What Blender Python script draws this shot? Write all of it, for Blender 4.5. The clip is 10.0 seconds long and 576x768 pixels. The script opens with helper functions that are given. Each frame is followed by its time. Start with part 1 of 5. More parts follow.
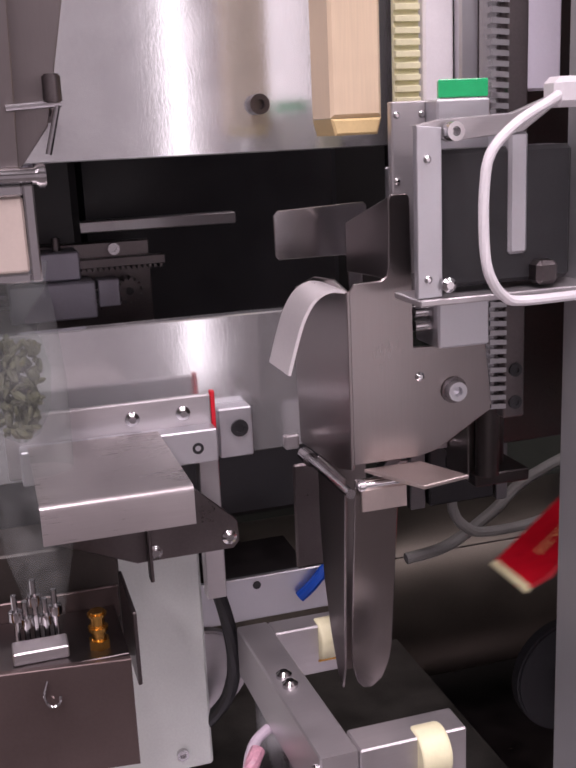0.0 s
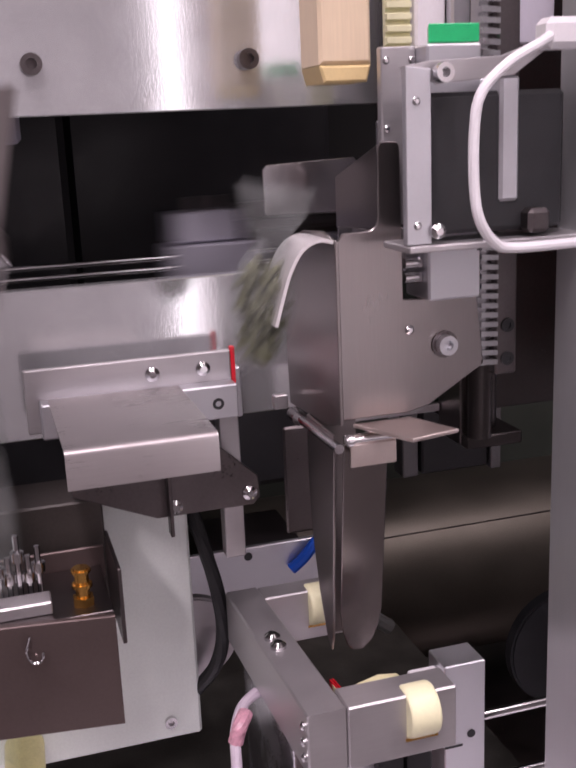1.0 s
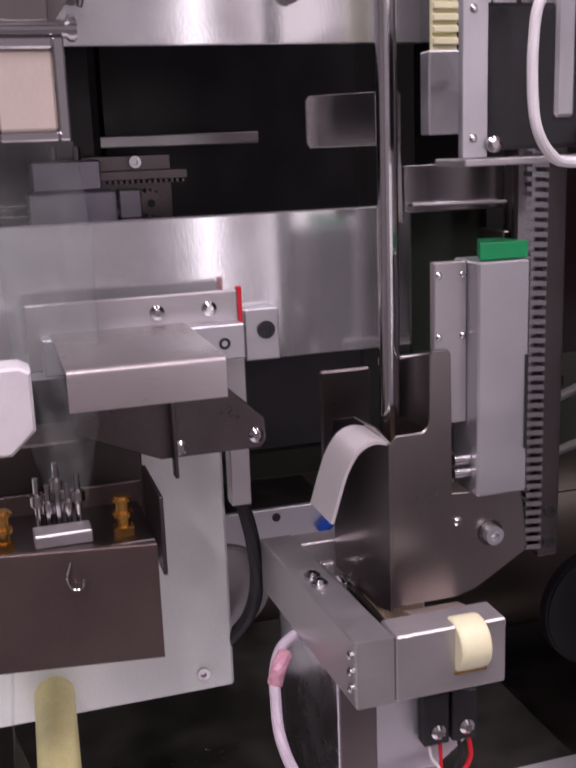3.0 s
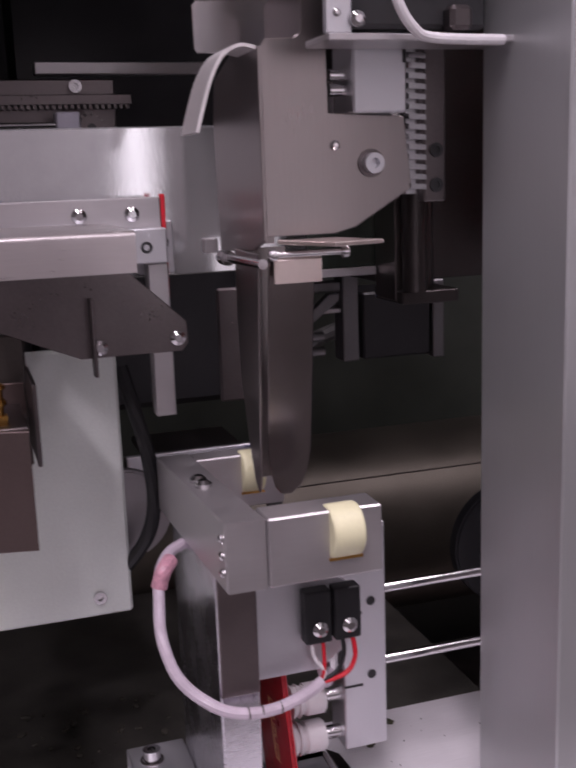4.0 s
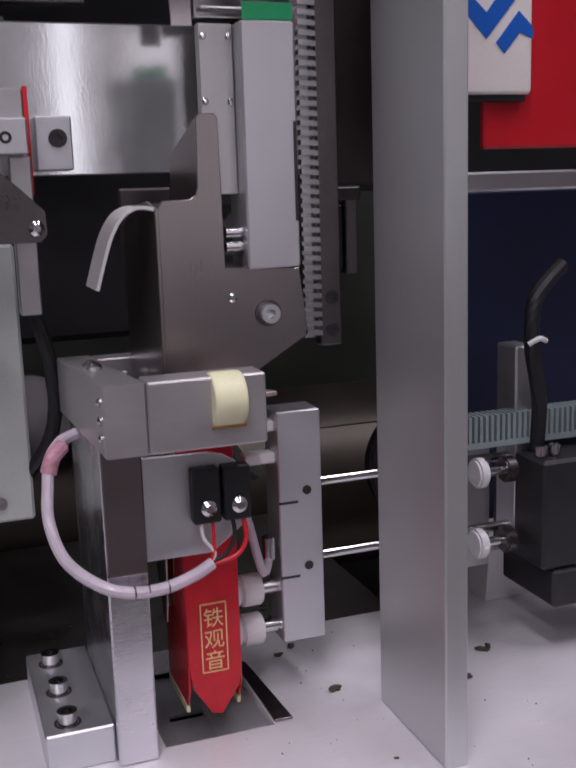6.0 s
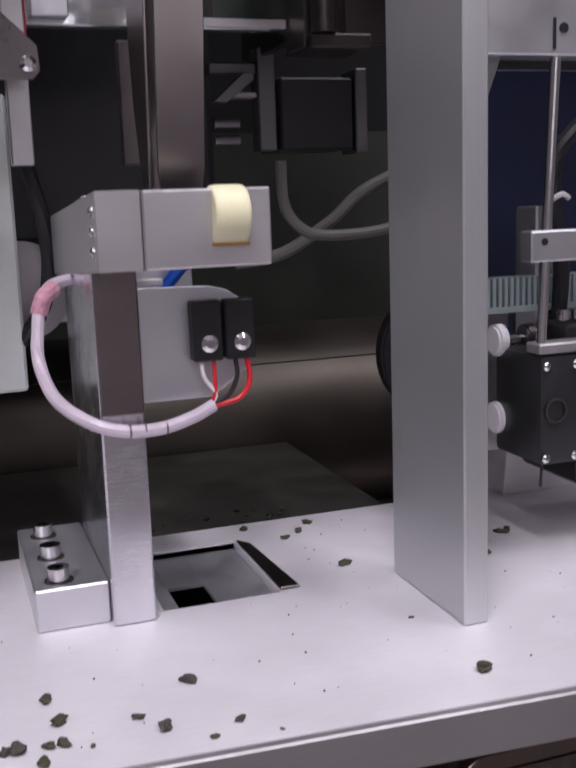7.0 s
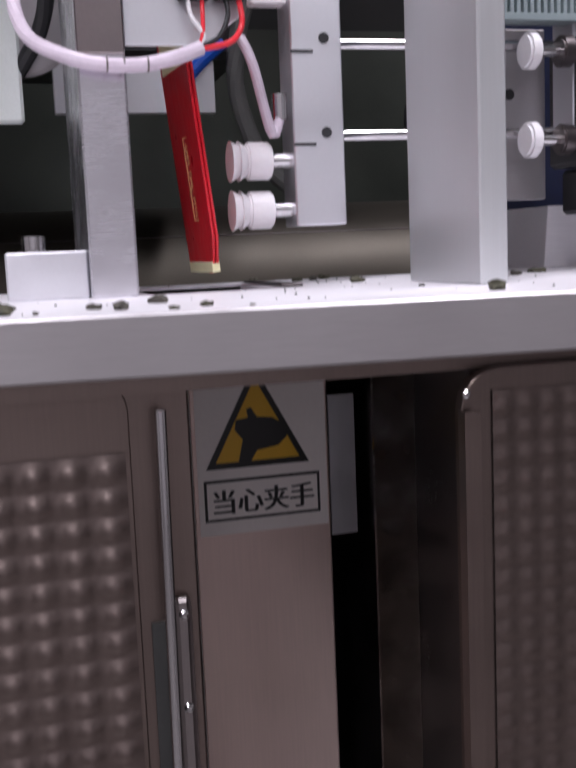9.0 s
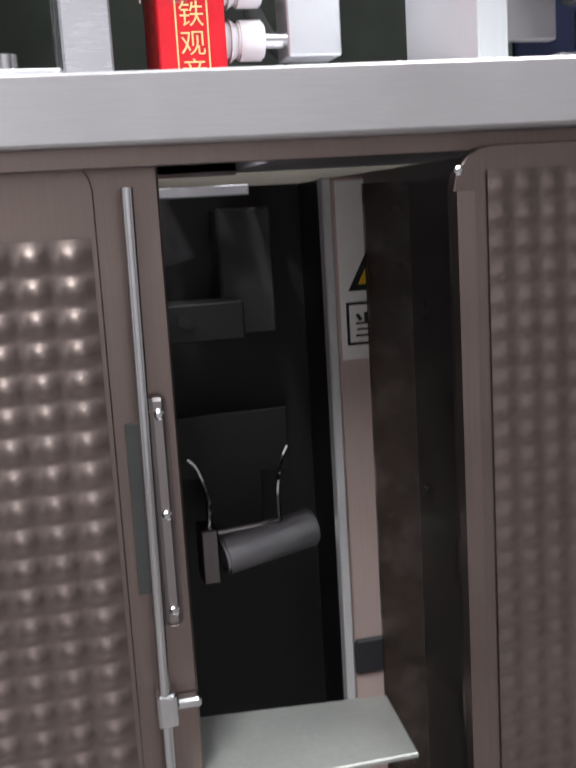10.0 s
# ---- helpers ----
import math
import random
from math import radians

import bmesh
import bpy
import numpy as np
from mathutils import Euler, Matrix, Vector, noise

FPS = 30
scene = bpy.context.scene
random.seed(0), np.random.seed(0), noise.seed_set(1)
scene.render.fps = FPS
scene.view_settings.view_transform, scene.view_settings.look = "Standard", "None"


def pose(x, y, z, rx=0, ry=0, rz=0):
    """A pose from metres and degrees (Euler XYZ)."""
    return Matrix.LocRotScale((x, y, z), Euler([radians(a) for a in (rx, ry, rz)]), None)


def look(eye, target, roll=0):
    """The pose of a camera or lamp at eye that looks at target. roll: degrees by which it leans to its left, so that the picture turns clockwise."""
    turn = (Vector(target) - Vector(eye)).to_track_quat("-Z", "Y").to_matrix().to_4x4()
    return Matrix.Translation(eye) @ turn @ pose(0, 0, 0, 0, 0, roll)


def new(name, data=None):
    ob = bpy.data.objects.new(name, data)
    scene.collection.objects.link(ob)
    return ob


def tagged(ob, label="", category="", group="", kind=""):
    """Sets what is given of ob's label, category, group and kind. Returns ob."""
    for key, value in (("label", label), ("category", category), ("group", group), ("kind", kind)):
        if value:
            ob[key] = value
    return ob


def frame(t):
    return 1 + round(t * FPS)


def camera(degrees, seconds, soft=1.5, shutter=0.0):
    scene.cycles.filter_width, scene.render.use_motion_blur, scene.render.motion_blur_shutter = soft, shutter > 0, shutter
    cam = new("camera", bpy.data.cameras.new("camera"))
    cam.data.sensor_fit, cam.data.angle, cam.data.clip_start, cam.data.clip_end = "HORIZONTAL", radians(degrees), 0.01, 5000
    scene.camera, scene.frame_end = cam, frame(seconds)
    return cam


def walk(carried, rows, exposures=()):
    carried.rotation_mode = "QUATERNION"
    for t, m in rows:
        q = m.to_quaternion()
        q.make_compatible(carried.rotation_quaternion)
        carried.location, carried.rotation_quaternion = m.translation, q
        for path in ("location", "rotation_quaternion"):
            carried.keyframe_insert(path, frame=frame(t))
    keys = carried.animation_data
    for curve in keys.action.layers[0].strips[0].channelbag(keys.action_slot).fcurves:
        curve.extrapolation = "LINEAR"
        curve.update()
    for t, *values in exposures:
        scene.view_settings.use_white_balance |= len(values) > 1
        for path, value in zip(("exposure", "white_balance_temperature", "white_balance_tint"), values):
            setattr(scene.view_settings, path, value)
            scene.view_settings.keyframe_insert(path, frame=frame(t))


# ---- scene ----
cam = camera(31.8, 10.0, soft=2.2, shutter=0.5)
PATH = [
    (0, (-0.106, -0.31, 1.252), (0.447, 1.549, 0.761), -2.6),
    (0.5, (-0.107, -0.31, 1.248), (0.465, 1.54, 0.747), -2.5),
    (1, (-0.102, -0.309, 1.235), (0.451, 1.548, 0.74), -2.5),
    (1.5, (-0.112, -0.303, 1.218), (0.42, 1.565, 0.742), -2.3),
    (2, (-0.12, -0.301, 1.216), (0.379, 1.58, 0.755), -2.3),
    (3.3, (-0.116, -0.309, 1.189), (0.447, 1.552, 0.723), -2.1),
    (3.5, (-0.108, -0.315, 1.173), (0.457, 1.557, 0.751), -2.2),
    (4, (-0.089, -0.323, 1.154), (0.512, 1.54, 0.746), -2.0),
    (4.5, (-0.075, -0.328, 1.136), (0.556, 1.529, 0.744), -2.1),
    (5, (-0.071, -0.34, 1.124), (0.576, 1.515, 0.748), -1.9),
    (6.5, (-0.062, -0.334, 1.077), (0.594, 1.518, 0.7), -1.9),
    (7, (-0.061, -0.326, 1.04), (0.578, 1.535, 0.682), -2.0),
    (7.5, (-0.055, -0.323, 1.026), (0.547, 1.552, 0.678), -2.4),
    (8, (-0.053, -0.321, 1.009), (0.519, 1.568, 0.681), -2.8),
    (8.5, (-0.045, -0.318, 0.962), (0.476, 1.593, 0.683), -3.0),
    (8.7, (-0.035, -0.319, 0.936), (0.453, 1.604, 0.682), -3.1),
    (9, (-0.037, -0.317, 0.913), (0.469, 1.599, 0.646), -2.4),
    (9.2, (-0.031, -0.32, 0.904), (0.449, 1.602, 0.625), -2.6),
    (9.5, (-0.024, -0.311, 0.882), (0.437, 1.617, 0.616), -2.0),
    (10, (-0.026, -0.309, 0.87), (0.424, 1.611, 0.532), -3.4),
]
walk(cam, [(t, look(eye, target, roll)) for t, eye, target, roll in PATH],
     exposures=[(0, 0.17, 6500, 14), (2.2, 0.22, 6500, 14), (3.4, -0.15, 6350, 15), (4.5, -0.3, 6250, 11), (5.2, -0.5, 6150, 7), (6.3, -0.32, 6050, 4), (7.0, 0.05, 6050, 4), (8.2, 0.08, 6050, 4), (9.0, 0.65, 5950, 0), (9.5, 1.2, 5950, -6), (10, 1.52, 5950, -13)])

# ---- world and light ----
world = bpy.data.worlds.new("world")
scene.world = world
world.use_nodes = True
world.node_tree.nodes["Background"].inputs[0].default_value = (0.62, 0.66, 0.72, 1)
world.node_tree.nodes["Background"].inputs[1].default_value = 0.05


def area_lamp(name, eye, target, w, h, watts, colour):
    data = bpy.data.lights.new(name, "AREA")
    data.shape, data.size, data.size_y, data.energy, data.color = "RECTANGLE", w, h, watts, colour
    ob = new(name, data)
    ob.matrix_world = look(eye, target)
    return ob


COOL = (1.0, 0.86, 0.93)
area_lamp("tube_light_front", (-0.35, -0.9, 2.74), (-0.35, -0.9, 0), 0.16, 1.2, 27, COOL)
area_lamp("tube_light_side", (0.75, -0.5, 2.74), (0.75, -0.5, 0), 0.16, 1.2, 20, COOL)
area_lamp("tube_light_back", (-1.1, -1.9, 2.74), (-1.1, -1.9, 0), 0.16, 1.2, 24, COOL)
# ---- materials ----


def material(name, colour, rough=0.5, metal=0.0, vary=0.12, scale=60.0, bump=0.0, stretch=(1, 1, 1), fine=900.0, glow=0.0,
             alpha=1.0, transmission=0.0, coat=0.0, rough_vary=0.12):
    """A surface with variation at two scales, in metres of the object."""
    m = bpy.data.materials.new(name)
    m.use_nodes = True
    nt = m.node_tree
    b = nt.nodes["Principled BSDF"]
    co = nt.nodes.new("ShaderNodeTexCoord")
    mp = nt.nodes.new("ShaderNodeMapping")
    mp.inputs["Scale"].default_value = stretch
    nt.links.new(co.outputs["Object"], mp.inputs[0])
    big, small = nt.nodes.new("ShaderNodeTexNoise"), nt.nodes.new("ShaderNodeTexNoise")
    big.inputs["Scale"].default_value, big.inputs["Detail"].default_value = scale, 5
    small.inputs["Scale"].default_value, small.inputs["Detail"].default_value = fine, 3
    nt.links.new(co.outputs["Object"], big.inputs["Vector"])
    nt.links.new(mp.outputs[0], small.inputs["Vector"])
    ramp = nt.nodes.new("ShaderNodeMapRange")
    ramp.inputs[1].default_value, ramp.inputs[2].default_value = 0.3, 0.7
    ramp.inputs[3].default_value, ramp.inputs[4].default_value = 1 - vary, 1 + vary
    mixer = nt.nodes.new("ShaderNodeMath")
    mixer.operation = "MULTIPLY_ADD"
    mixer.inputs[1].default_value, mixer.inputs[2].default_value = 0.65, 0.0
    nt.links.new(big.outputs[0], mixer.inputs[0])
    add = nt.nodes.new("ShaderNodeMath")
    add.operation = "MULTIPLY_ADD"
    add.inputs[1].default_value = 0.35
    nt.links.new(small.outputs[0], add.inputs[0])
    nt.links.new(mixer.outputs[0], add.inputs[2])
    nt.links.new(add.outputs[0], ramp.inputs[0])
    tint = nt.nodes.new("ShaderNodeVectorMath")
    tint.operation = "SCALE"
    tint.inputs[0].default_value = colour[:3]
    nt.links.new(ramp.outputs[0], tint.inputs["Scale"])
    nt.links.new(tint.outputs[0], b.inputs["Base Color"])
    rr = nt.nodes.new("ShaderNodeMapRange")
    rr.inputs[1].default_value, rr.inputs[2].default_value = 0.3, 0.7
    rr.inputs[3].default_value, rr.inputs[4].default_value = max(0.03, rough * (1 - rough_vary * 2)), min(1, rough * (1 + rough_vary * 2))
    nt.links.new(add.outputs[0], rr.inputs[0])
    nt.links.new(rr.outputs[0], b.inputs["Roughness"])
    b.inputs["Metallic"].default_value = metal
    b.inputs["Alpha"].default_value = alpha
    b.inputs["Transmission Weight"].default_value = transmission
    b.inputs["Coat Weight"].default_value = coat
    if bump:
        bp = nt.nodes.new("ShaderNodeBump")
        bp.inputs["Strength"].default_value, bp.inputs["Distance"].default_value = bump, 0.0004
        nt.links.new(small.outputs[0], bp.inputs["Height"])
        nt.links.new(bp.outputs[0], b.inputs["Normal"])
    if glow:
        b.inputs["Emission Color"].default_value = (*colour[:3], 1)
        b.inputs["Emission Strength"].default_value = glow
    return m


def clear_material(name, colour, opacity, rough=0.12):
    """Thin plastic film or sheet: mostly see-through, with gloss."""
    m = bpy.data.materials.new(name)
    m.use_nodes = True
    nt = m.node_tree
    out, b = nt.nodes["Material Output"], nt.nodes["Principled BSDF"]
    b.inputs["Base Color"].default_value = (*colour, 1)
    b.inputs["Roughness"].default_value = rough
    tr, mix = nt.nodes.new("ShaderNodeBsdfTransparent"), nt.nodes.new("ShaderNodeMixShader")
    tr.inputs[0].default_value = (0.93, 0.95, 0.94, 1)
    wave = nt.nodes.new("ShaderNodeTexNoise")
    wave.inputs["Scale"].default_value = 90
    rg = nt.nodes.new("ShaderNodeMapRange")
    rg.inputs[1].default_value, rg.inputs[2].default_value = 0.35, 0.7
    rg.inputs[3].default_value, rg.inputs[4].default_value = opacity * 0.5, min(1, opacity * 1.6)
    co = nt.nodes.new("ShaderNodeTexCoord")
    nt.links.new(co.outputs["Object"], wave.inputs["Vector"])
    nt.links.new(wave.outputs[0], rg.inputs[0])
    nt.links.new(rg.outputs[0], mix.inputs[0])
    nt.links.new(tr.outputs[0], mix.inputs[1])
    nt.links.new(b.outputs[0], mix.inputs[2])
    nt.links.new(mix.outputs[0], out.inputs[0])
    return m


BRUSHED = material("brushed_steel", (0.328, 0.297, 0.292), 0.30, 1.0, 0.06, 30, 0.012, (1, 1, 0.03), 2600, rough_vary=0.05)
POST_ALU = material("post_aluminium", (0.70, 0.69, 0.73), 0.26, 1.0, 0.05, 40, 0.012, (0.05, 1, 1), 2200)
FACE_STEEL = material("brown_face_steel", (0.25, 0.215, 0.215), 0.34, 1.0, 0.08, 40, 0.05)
# pale, half-metallic steel; the ceiling's gleam on the lip is put into its colour
BRIGHTENED_STEEL = material("brightened_satin_steel", (0.74, 0.71, 0.71), 0.34, 0.45, 0.08, 40, 0.05)
COVER_STEEL = material("satin_cover_steel", (0.58, 0.54, 0.54), 0.30, 0.85, 0.08, 30, 0.05, (0.03, 1, 1), 2200)
BRUSHED_X = material("brushed_steel_sideways", (0.58, 0.55, 0.56), 0.22, 1.0, 0.10, 30, 0.05, (0.03, 1, 1), 2600)
TONGUE_STEEL = material("tongue_steel", (0.29, 0.262, 0.255), 0.22, 1.0, 0.10, 30, 0.05, (1, 1, 0.03), 2600)
POLISHED = material("polished_steel", (0.60, 0.59, 0.60), 0.14, 1.0, 0.05, 40)
ALU = material("milled_aluminium", (0.54, 0.52, 0.53), 0.38, 0.8, 0.07, 50, 0.06, (0.05, 1, 1), 2200)
ALU_MATT = material("anodised_aluminium", (0.70, 0.70, 0.73), 0.48, 1.0, 0.05, 40, 0.04)
# darker copy of DECK, with the front face's dim reflection in its colour
DECK_EDGE_SHADED = material("deck_aluminium_shaded", (0.47, 0.45, 0.46), 0.38, 0.75, 0.08, 14, 0.05, (0.05, 1, 1), 1500)
DECK = material("deck_aluminium", (0.77, 0.75, 0.78), 0.45, 0.3, 0.10, 20, 0.06, (0.05, 1, 1), 1500)
ZINC = material("zinc_plate", (0.78, 0.79, 0.80), 0.13, 0.80, 0.10, 45, 0.045, (1, 1, 0.6), 900)
DARK_STEEL = material("dark_steel", (0.17, 0.15, 0.15), 0.34, 1.0, 0.15, 40, 0.05)
BROWN = material("brown_oxide_block", (0.14, 0.105, 0.10), 0.38, 0.7, 0.10, 40, 0.05)
BLACK = material("black_anodised", (0.022, 0.022, 0.024), 0.38, 0.0, 0.2, 60)
BLACK_PLASTIC = material("black_plastic", (0.010, 0.010, 0.012), 0.55, 0.0, 0.15, 90)
STRAW = material("pale_straw_film", (0.70, 0.66, 0.40), 0.4, 0.0, 0.1, 200)
# near-black that puts the unlit interior's shade into the colour
INNER_SHADE = material("interior_shade", (0.030, 0.030, 0.029), 0.6, 0.0, 0.35, 18)
ENAMEL = material("cream_enamel_plate", (0.80, 0.845, 0.81), 0.42, 0.0, 0.09, 22, 0.03)
NYLON = material("cream_nylon", (0.82, 0.80, 0.53), 0.45, 0.0, 0.06, 120, 0.03)
WOOD = material("pale_beech", (0.80, 0.64, 0.45), 0.55, 0.0, 0.10, 30, 0.08, (1, 1, 0.04), 1300)
# darker copy of the foil, the bay's dimness put into the tail
RED_SHADED = material("red_foil_shaded", (0.24, 0.006, 0.010), 0.55, 0.0, 0.2, 120, 0.4)
DARK_HOUSING = material("dark_housing", (0.050, 0.042, 0.038), 0.4, 0.3, 0.3, 30)
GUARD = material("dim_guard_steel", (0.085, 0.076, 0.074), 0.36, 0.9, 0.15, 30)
RED = material("red_foil", (0.52, 0.004, 0.016), 0.34, 0.15, 0.14, 160, 0.5, (1, 1, 0.5), 260, coat=0.15)
GOLD = material("gold_print", (0.85, 0.58, 0.26), 0.35, 0.4, 0.08, 200)
BRASS = material("brass", (0.80, 0.46, 0.13), 0.22, 1.0, 0.10, 120)
WHITE_PLASTIC = material("white_plastic", (0.80, 0.78, 0.80), 0.42, 0.0, 0.05, 80)
SLEEVE = material("white_sleeve", (0.60, 0.52, 0.60), 0.38, 0.0, 0.10, 150, coat=0.2)
BLUE = material("blue_hose", (0.01, 0.09, 0.55), 0.35, 0.0, 0.1, 90)
DULL_HOSE = material("dull_hose_rubber", (0.11, 0.11, 0.105), 0.5, 0.0, 0.15, 80)
HOSE_GREY = material("grey_hose_rubber", (0.30, 0.30, 0.28), 0.5, 0.0, 0.1, 80)
WIRE_RED = material("red_wire", (0.65, 0.015, 0.03), 0.35, 0.0, 0.1, 90)
GREEN = material("green_plastic", (0.01, 0.50, 0.17), 0.35, 0.0, 0.1, 90, coat=0.2)
TEA_LEAF = material("rolled_tea_leaf", (0.115, 0.115, 0.065), 0.7, 0.0, 0.45, 260, 0.4)
TEA = material("dried_tea", (0.050, 0.048, 0.028), 0.75, 0.0, 0.5, 300, 0.4)
SCRAP = material("dark_crumbs", (0.06, 0.055, 0.045), 0.8, 0.0, 0.4, 300)
PANEL_RED = material("red_board", (0.55, 0.008, 0.02), 0.4, 0.0, 0.08, 30)
NAVY = material("navy_cover", (0.008, 0.015, 0.06), 0.6, 0.0, 0.3, 25)
STICKER = material("white_sticker", (0.88, 0.83, 0.80), 0.4, 0.0, 0.04, 60)
SIGN_YELLOW = material("sign_yellow", (0.72, 0.42, 0.02), 0.4, 0.0, 0.04, 60)
SIGN_BLACK = material("sign_black", (0.012, 0.012, 0.012), 0.4, 0.0, 0.1, 60)
LOGO_BLUE = material("logo_blue", (0.015, 0.12, 0.55), 0.4, 0.0, 0.05, 60)
HALL = material("hall_paint", (0.44, 0.42, 0.42), 0.7, 0.0, 0.10, 2)
HALL_FRONT = material("hall_front_paint", (0.55, 0.53, 0.54), 0.7, 0.0, 0.10, 2)
FLOOR = material("hall_floor", (0.195, 0.182, 0.178), 0.35, 0.0, 0.2, 3)
TUBE_GLOW = material("tube_glow", (1.0, 0.95, 0.98), 0.4, glow=6.0)
FILM = clear_material("clear_film", (0.80, 0.82, 0.82), 0.07)
SMOKE = clear_material("smoked_acrylic", (0.030, 0.022, 0.018), 0.62, 0.05)
DOOR_STEEL = material("door_stainless", (0.24, 0.192, 0.172), 0.36, 1.0, 0.12, 20, 0.05, (1, 1, 0.03), 1500)
EMBOSSED = material("embossed_stainless", (0.205, 0.165, 0.15), 0.36, 1.0, 0.12, 25, 0.05)
SIGN_STEEL = material("satin_steel_panel", (0.70, 0.55, 0.50), 0.42, 0.55, 0.10, 20, 0.05, (1, 1, 0.03), 1500)

# ---- building tools ----
ORIGIN = {}


def finish(bm, material_, name):
    bmesh.ops.recalc_face_normals(bm, faces=bm.faces)
    me = bpy.data.meshes.new(name)
    bm.to_mesh(me)
    bm.free()
    me.materials.append(material_)
    for p in me.polygons:
        p.use_smooth = True
    me.set_sharp_from_angle(angle=radians(32))
    return me


def thing(name, at, label="", category="", group="", kind=""):
    ob = new(name)
    ob.empty_display_size = 0.01
    ob.location = at
    ORIGIN[ob] = Vector(at)
    return tagged(ob, label, category, group, kind)


def part(name, bm, material_, parent, label=""):
    """Links a bmesh, drawn in world coordinates, as one mesh under a thing or part."""
    o = ORIGIN[parent]
    bmesh.ops.translate(bm, verts=bm.verts, vec=-o)
    ob = new(name, finish(bm, material_, name))
    ob.parent = parent
    ORIGIN[ob] = o
    return tagged(ob, label)


def solo(name, bm, material_, label="", category="", group="", kind="", at=None):
    """A thing that is one mesh."""
    o = Vector(at) if at else Vector((0, 0, 0))
    bmesh.ops.translate(bm, verts=bm.verts, vec=-o)
    ob = new(name, finish(bm, material_, name))
    ob.location = o
    ORIGIN[ob] = o
    return tagged(ob, label, category, group, kind)


def merge(bm, tmp):
    me = bpy.data.meshes.new("tmp")
    tmp.to_mesh(me)
    tmp.free()
    bm.from_mesh(me)
    bpy.data.meshes.remove(me)
    return bm


def start(bm):
    return bmesh.new() if bm is None else bm


def box(x0, x1, y0, y1, z0, z1, bevel=0.0005, bm=None, seg=1):
    t = bmesh.new()
    bmesh.ops.create_cube(t, size=1)
    for v in t.verts:
        v.co = ((x0 + x1) / 2 + v.co.x * (x1 - x0), (y0 + y1) / 2 + v.co.y * (y1 - y0), (z0 + z1) / 2 + v.co.z * (z1 - z0))
    if bevel:
        bmesh.ops.bevel(t, geom=t.edges[:], offset=bevel, segments=seg, affect="EDGES", profile=0.6)
    return merge(start(bm), t)


def rod(a, b, r, bm=None, seg=16, r2=None, bevel=0.0):
    t = bmesh.new()
    a, b = Vector(a), Vector(b)
    d = b - a
    bmesh.ops.create_cone(t, cap_ends=True, segments=seg, radius1=r, radius2=r if r2 is None else r2, depth=d.length)
    if bevel:
        caps = [e for e in t.edges if abs(abs(e.verts[0].co.z) - d.length / 2) < 1e-7 and abs(e.verts[0].co.z - e.verts[1].co.z) < 1e-7]
        bmesh.ops.bevel(t, geom=caps, offset=bevel, segments=2, affect="EDGES")
    m = Matrix.Translation((a + b) / 2) @ d.to_track_quat("Z", "Y").to_matrix().to_4x4()
    bmesh.ops.transform(t, matrix=m, verts=t.verts)
    return merge(start(bm), t)


def ring(a, b, r, hole, bm=None, seg=16):
    """A tube with a bore from a to b."""
    t = bmesh.new()
    a, b = Vector(a), Vector(b)
    d = b - a
    loops = []
    for rr, z in ((r, 0), (r, d.length), (hole, d.length), (hole, 0)):
        loops.append([t.verts.new((rr * math.cos(k * math.tau / seg), rr * math.sin(k * math.tau / seg), z)) for k in range(seg)])
    for i in range(4):
        p, q = loops[i], loops[(i + 1) % 4]
        for k in range(seg):
            t.faces.new((p[k], p[(k + 1) % seg], q[(k + 1) % seg], q[k]))
    bmesh.ops.transform(t, matrix=Matrix.Translation(a) @ d.to_track_quat("Z", "Y").to_matrix().to_4x4(), verts=t.verts)
    return merge(start(bm), t)


def prism(points, axis, a, b, bm=None, bevel=0.0003):
    """A flat outline (in the two axes other than axis, in order) given thickness from a to b along axis."""
    t = bmesh.new()
    def put(p, c):
        return {"x": (c, p[0], p[1]), "y": (p[0], c, p[1]), "z": (p[0], p[1], c)}[axis]
    lo = [t.verts.new(put(p, a)) for p in points]
    hi = [t.verts.new(put(p, b)) for p in points]
    n = len(points)
    t.faces.new(lo)
    t.faces.new(hi[::-1])
    for k in range(n):
        t.faces.new((lo[k], lo[(k + 1) % n], hi[(k + 1) % n], hi[k]))
    bmesh.ops.recalc_face_normals(t, faces=t.faces)
    if bevel:
        rim = [e for e in t.edges if (e.verts[0] in lo) == (e.verts[1] in lo)]
        bmesh.ops.bevel(t, geom=rim, offset=bevel, segments=1, affect="EDGES")
    return merge(start(bm), t)


def strip(profile, axis, a, b, thick, bm=None):
    """Bent sheet: an open profile in two axes, swept along axis, with thickness."""
    n = len(profile)
    side = []
    for k in range(n):
        p, q = Vector(profile[max(k - 1, 0)]), Vector(profile[min(k + 1, n - 1)])
        d = (q - p).normalized()
        side.append(Vector((-d.y, d.x)) * thick)
    outline = [tuple(p) for p in profile] + [tuple(Vector(profile[k]) + side[k]) for k in reversed(range(n))]
    return prism_quads(outline, n, axis, a, b, bm)


